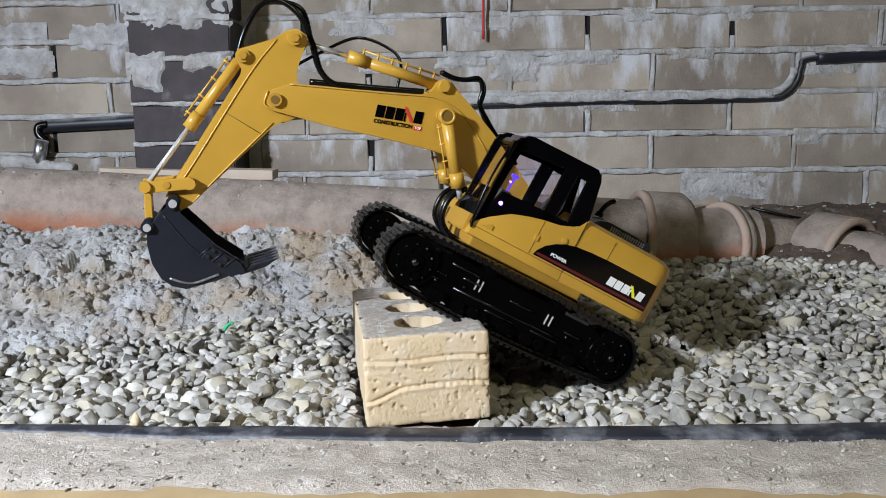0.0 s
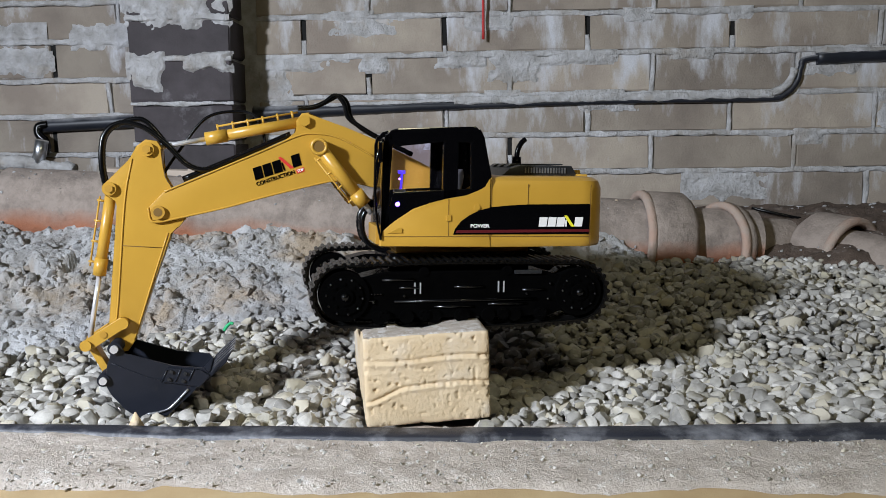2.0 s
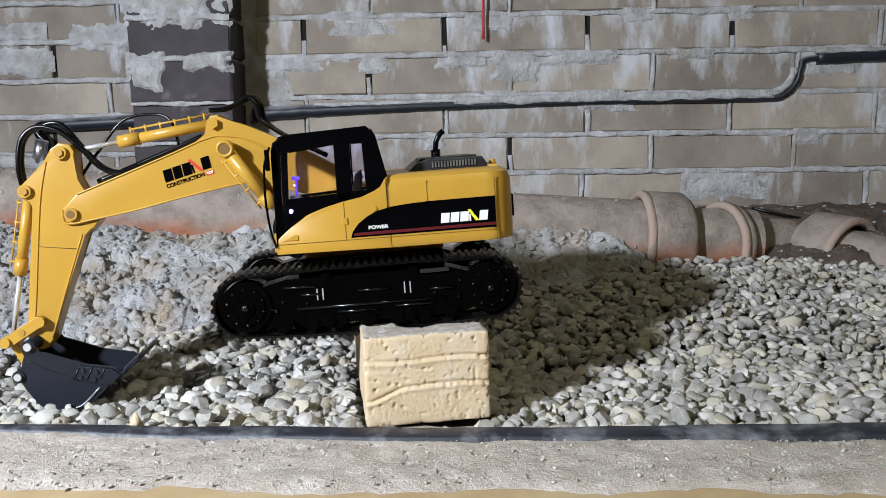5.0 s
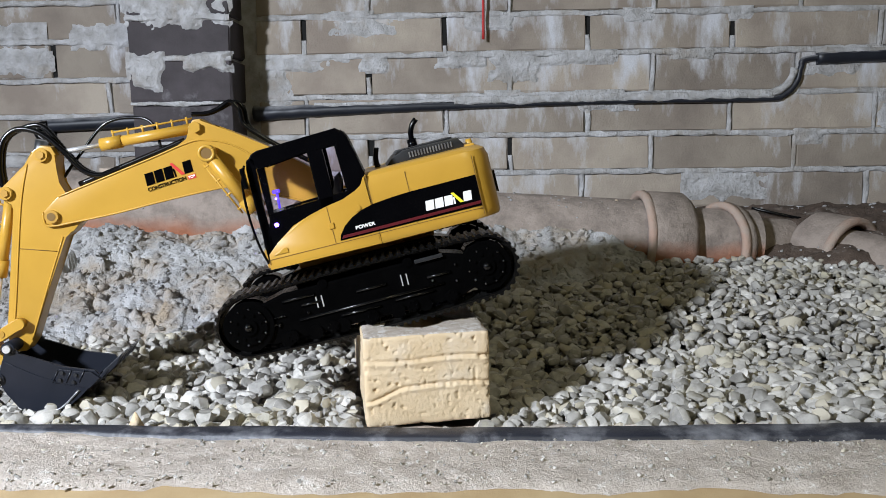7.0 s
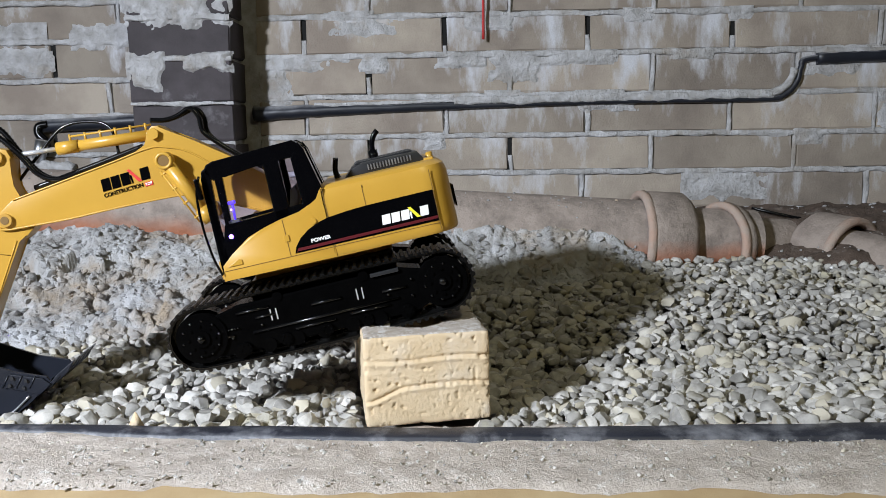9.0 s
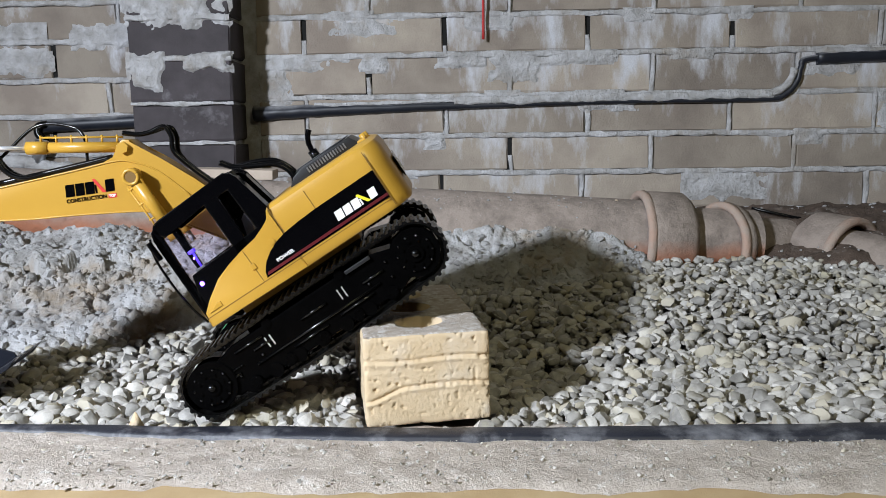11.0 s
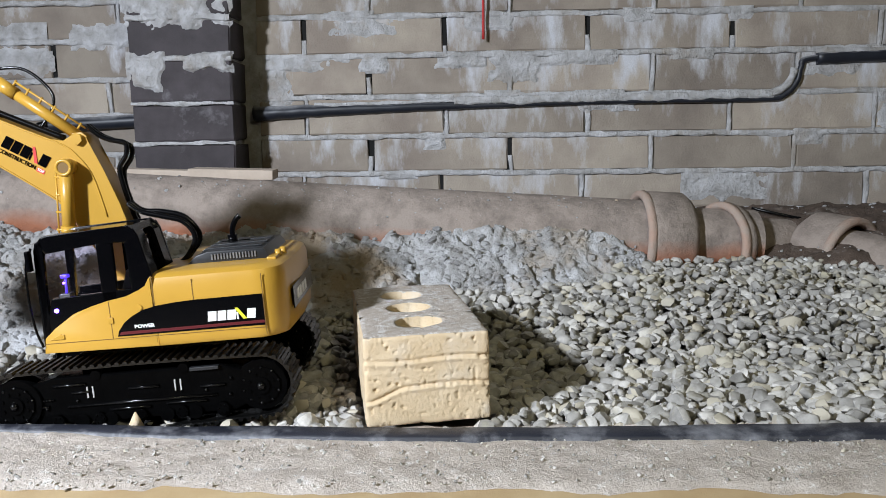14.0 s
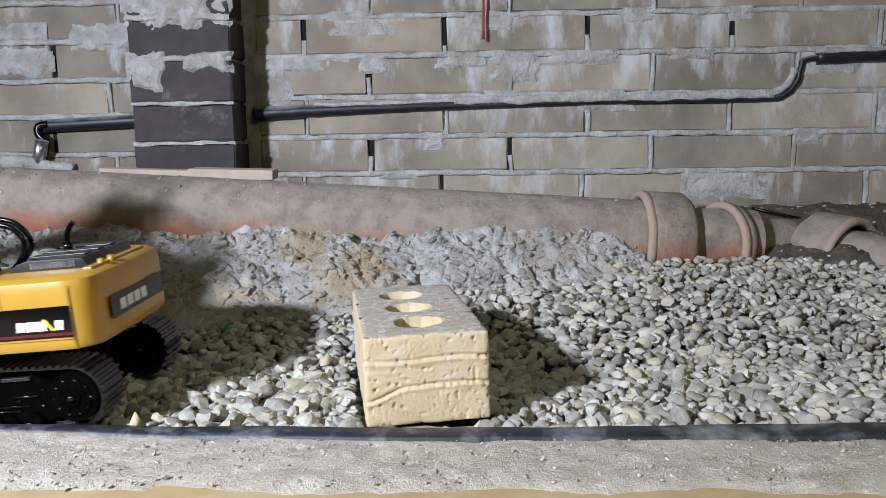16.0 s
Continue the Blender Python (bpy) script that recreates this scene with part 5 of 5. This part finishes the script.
def crawler(y0, y1, label):
    """One track: shoes round two wheels, side frame, rollers."""
    fx, rx, cz, r = -0.1085, 0.1295, -0.0590, 0.0300
    fr = part("track_frame", prism([(-0.118, -0.072), (-0.112, -0.046), (-0.07, -0.036), (0.09, -0.036), (0.130, -0.048), (0.134, -0.070), (0.10, -0.083), (-0.09, -0.083)], y0 + 0.006, y1 - 0.006, 0.002), TRACK_BLACK, digger, label)
    n = 84
    straight, arc = rx - fx, math.pi * r
    total = 2 * straight + 2 * arc
    shoe = box(-0.0041, 0.0041, y0 + 0.001, y1 - 0.001, -0.0014, 0.0006)
    for z in (0.0, 0.0235):
        prism([(-0.0031, 0.0), (-0.0016, 0.0030), (0.0012, 0.0030), (0.0027, 0.0)], y0 + z, y0 + z + 0.0225, 0.0, shoe)
    box(-0.0034, 0.0034, y0 + 0.014, y1 - 0.014, -0.0045, -0.001, 0, shoe)
    me = bpy.data.meshes.new("track_shoe")
    bmesh.ops.recalc_face_normals(shoe, faces=shoe.faces)
    shoe.to_mesh(me)
    shoe.free()
    me.materials.append(RUBBER)
    for i in range(n):
        s = total * i / n
        if s < straight:
            u = s / straight
            p, a = (fx + s, cz + r - 0.0 + 0.002 * math.sin(math.pi * u)), 0
        elif s < straight + arc:
            a = (s - straight) / r
            p = (rx + r * math.sin(a), cz + r * math.cos(a))
        elif s < 2 * straight + arc:
            u = (s - straight - arc) / straight
            p, a = (rx - (s - straight - arc), cz - r - 0.004 * math.sin(math.pi * u)), math.pi
        else:
            a = math.pi + (s - 2 * straight - arc) / r
            p = (fx + r * math.sin(a), cz + r * math.cos(a))
        ob = new("track_shoe", me)
        ob.parent = fr
        ob.matrix_basis = pose(p[0], 0, p[1], 0, math.degrees(a), 0)
    for x, kind in ((fx, "idler_wheel"), (rx, "sprocket_wheel")):
        bm = rod((0, y0 + 0.003, 0), (0, y1 - 0.003, 0), r - 0.0055, 28)
        rod((0, y0 + 0.001, 0), (0, y0 + 0.006, 0), r - 0.012, 20, bm)
        rod((0, y0 - 0.001, 0), (0, y0 + 0.006, 0), 0.0085, 14, bm)
        for k in range(8):
            a = k * math.pi / 4
            rod((0.0125 * math.cos(a), y0 - 0.0004, 0.0125 * math.sin(a)), (0.0125 * math.cos(a), y0 + 0.004, 0.0125 * math.sin(a)), 0.0016, 8, bm)
        w = part(kind, bm, TRACK_BLACK, digger)
        for k in range(10):
            a = k * math.pi / 5
            part("wheel_bolt", knob(0.0175 * math.cos(a), y0 + 0.0014, 0.0175 * math.sin(a), 0.0015), TRACK_GLOSS, w)
        part("hub_cap", knob(0, y0 - 0.0005, 0, 0.0044), TRACK_GLOSS, w)
        if kind == "sprocket_wheel":
            for k in range(14):
                a = k * math.pi / 7
                c, d = (r - 0.008) * math.cos(a), (r - 0.008) * math.sin(a)
                part("sprocket_tooth", rod((c, y0 + 0.004, d), (c, y1 - 0.004, d), 0.0035, 8), TRACK_BLACK, w)
        w.location = (x, 0, cz)
        moving.setdefault("wheel", []).append((w, x, cz))
    for k in range(7):
        x = -0.075 + k * 0.0275
        part("track_roller", rod((x, y0 + 0.003, -0.0805), (x, y1 - 0.003, -0.0805), 0.0070, 14), TRACK_BLACK, fr)
    for x in (-0.03, 0.055):
        part("carrier_roller", rod((x, y0 + 0.005, -0.0365), (x, y1 - 0.005, -0.0365), 0.0050, 12), TRACK_BLACK, fr)
        for dx in (0.0, 0.0055):
            part("bracket", box(x - 0.010 + dx, x - 0.0088 + dx, y0 + 0.0045, y0 + 0.0062, -0.058, -0.047), CHROME, fr, "bright bracket edge")
    part("frame_ledge", rod((-0.060, y0 + 0.0055, -0.0655), (0.085, y0 + 0.0055, -0.0655), 0.0016, 10), TRACK_GLOSS, fr)
    for x0, x1, z in ((-0.098, -0.078, -0.064), (-0.02, 0.02, -0.0715), (0.035, 0.075, -0.0700), (0.0, 0.03, -0.0520), (-0.055, -0.035, -0.052), (-0.072, -0.040, -0.0440), (0.070, 0.094, -0.0560)):
        part("frame_rib", rod((x0, y0 + 0.0052, z), (x1, y0 + 0.0052, z), 0.0014, 10), TRACK_GLOSS, fr)
    # roller ends with a ring of bolt heads, and the tensioner's row of studs
    for x in (-0.070, -0.030, 0.010, 0.050, 0.090):
        bm = rod((x, y0 + 0.0012, -0.0790), (x, y0 + 0.006, -0.0790), 0.0060, 16)
        for k in range(6):
            a = k * math.pi / 3
            knob(x + 0.0042 * math.cos(a), y0 + 0.0012, -0.0790 + 0.0042 * math.sin(a), 0.0010, bm)
        part("roller_cap", bm, TRACK_BLACK, fr)
    for k in range(8):
        part("stud", knob(-0.094 + k * 0.0030, y0 + 0.0044, -0.0575, 0.0011), TRACK_GLOSS, fr)
    part("grease_plate", box(0.062, 0.090, y0 + 0.0020, y0 + 0.007, -0.0395, -0.0360, 0.0006), GREY, fr, "dull grey plate")
    for x, z in ((-0.088, -0.050), (-0.080, -0.066), (-0.05, -0.060), (0.10, -0.050), (0.098, -0.066), (0.075, -0.060)):
        part("frame_bolt", knob(x, y0 + 0.0048, z, 0.0017), TRACK_GLOSS, fr)


house()
cab()
arm()
boom_rams()
rear_hoses()
crawler(-0.004, 0.042, "black crawler track frame")
crawler(WIDE - 0.042, WIDE + 0.004, "black crawler track frame")
part("swing_ring", rod((0.02, 0.098, -0.024), (0.02, 0.098, -0.011), 0.046, 32), BLACK, digger)
part("chassis", box(-0.06, 0.09, 0.04, 0.156, -0.062, -0.022, 0.004), BLACK, digger)
part("ring_housing", box(-0.052, 0.09, 0.045, 0.15, -0.0225, -0.012, 0.002), YELLOW_DARK, digger)


# ---- what moves: seconds, place, pitch, yaw, roll, boom angle
RIDE = (
    (0, 0.0914, 0.8296, 0.1508, 28.72, 14.24, 2.34, -0.84),
    (0.5, 0.0867, 0.8385, 0.1547, 30.97, 17.62, 1.42, -0.17),
    (1, 0.0662, 0.8327, 0.1632, 33.84, 14.49, 1.41, 0.13),
    (1.3, 0.0590, 0.8263, 0.1688, 31.01, 12.27, -0.36, -1.43),
    (1.5, 0.0453, 0.8248, 0.1693, 20.70, 12.75, -0.87, 0.51),
    (1.6, 0.0286, 0.8254, 0.1714, 9.58, 12.23, -1.36, 0.48),
    (1.7, 0.0115, 0.8212, 0.1746, 0.39, 11.49, -1.94, 0.44),
    (2, 0.0120, 0.8164, 0.1741, 1.88, 11.73, -2.28, -0.86),
    (2.5, -0.0115, 0.8123, 0.1757, 2.26, 11.59, -2.13, -1.08),
    (3, -0.0630, 0.8062, 0.1754, 0.02, 9.96, -1.67, 0.29),
    (3.5, -0.0634, 0.8050, 0.1754, -0.03, 9.84, -0.66, -0.00),
    (4, -0.0739, 0.8053, 0.1749, -0.43, 7.68, -1.83, 0.62),
    (6.5, -0.0925, 0.7945, 0.1732, -10.91, 3.91, -0.98, 11.58),
    (7, -0.0968, 0.8013, 0.1719, -13.06, 4.77, -1.45, 14.03),
    (7.5, -0.0977, 0.7958, 0.1724, -12.69, 4.30, -1.56, 13.72),
    (8, -0.1394, 0.7944, 0.1610, -11.95, 5.37, -0.97, 14.47),
    (9, -0.1394, 0.7946, 0.1610, -11.95, 5.40, -0.92, 14.46),
    (11.5, -0.1709, 0.7951, 0.1344, -35.02, 3.95, 1.07, 47.86),
    (12, -0.1689, 0.7999, 0.1337, -34.52, 5.41, 0.63, 48.55),
    (12.5, -0.1748, 0.7933, 0.1317, -32.98, 4.03, 0.80, 48.35),
    (13, -0.2299, 0.7922, 0.1171, -23.66, 1.49, -0.36, 49.25),
    (13.3, -0.2581, 0.7809, 0.1113, -20.43, 0.41, -0.08, 48.87),
    (13.5, -0.2635, 0.7838, 0.0838, -3.56, 1.74, 0.31, 49.78),
    (14, -0.3108, 0.7833, 0.0839, -4.01, 1.05, -0.14, 49.56),
    (14.5, -0.3119, 0.7823, 0.0831, -3.62, 0.42, 0.02, 49.84),
    (15, -0.3534, 0.7825, 0.0832, -1.53, 0.04, -0.89, 49.93),
    (15.5, -0.4227, 0.7815, 0.0759, -3.68, 0.43, 0.93, 49.93),
    (16, -0.4894, 0.7800, 0.0765, -4.40, -3.00, 1.41, 49.93),
)


def motions():
    rows = [(t, Matrix.Translation((x, y, z)) @ pose(0, 0, 0, 0, 0, yaw) @ pose(0, 0, 0, roll, 0, 0) @ pose(0, 0, 0, 0, pitch, 0)) for t, x, y, z, pitch, yaw, roll, boom in RIDE]
    walk(digger, rows)
    swing = [(r[0], Matrix.Translation(PIVOT) @ pose(0, 0, 0, 0, r[7], 0)) for r in RIDE]
    for ob in moving["arm"]:
        walk(ob, swing)
    for ob in moving["loop"]:
        walk(ob, [(r[0], Matrix.Translation(PIVOT) @ pose(0, 0, 0, 0, 1.8 * (49.0 - max(0.0, r[7])), 0)) for r in RIDE])
    foot = Vector((-0.074, 0, 0.018))
    top = Vector((-0.1273 - PIVOT[0], 0, 0.0870 - PIVOT[2]))
    for ob, y in moving["ram"]:
        out = []
        for r in RIDE:
            p = pose(0, 0, 0, 0, r[7], 0) @ top + Vector((PIVOT[0], 0, PIVOT[2]))
            d = foot - p
            out.append((r[0], Matrix.Translation((p.x, y, p.z)) @ pose(0, 0, 0, 0, math.degrees(math.atan2(-d.x, -d.z)), 0)))
        walk(ob, out)
    for ob, x, z in moving["wheel"]:
        way, last, out = 0.0, None, []
        for r in RIDE:
            way += math.hypot(r[1] - last[1], 0.0) * (1 if r[1] > last[1] else -1) if last else 0.0
            last = r
            out.append((r[0], Matrix.Translation((x, 0, z)) @ pose(0, 0, 0, 0, math.degrees(way / 0.033), 0)))
        walk(ob, out)


motions()
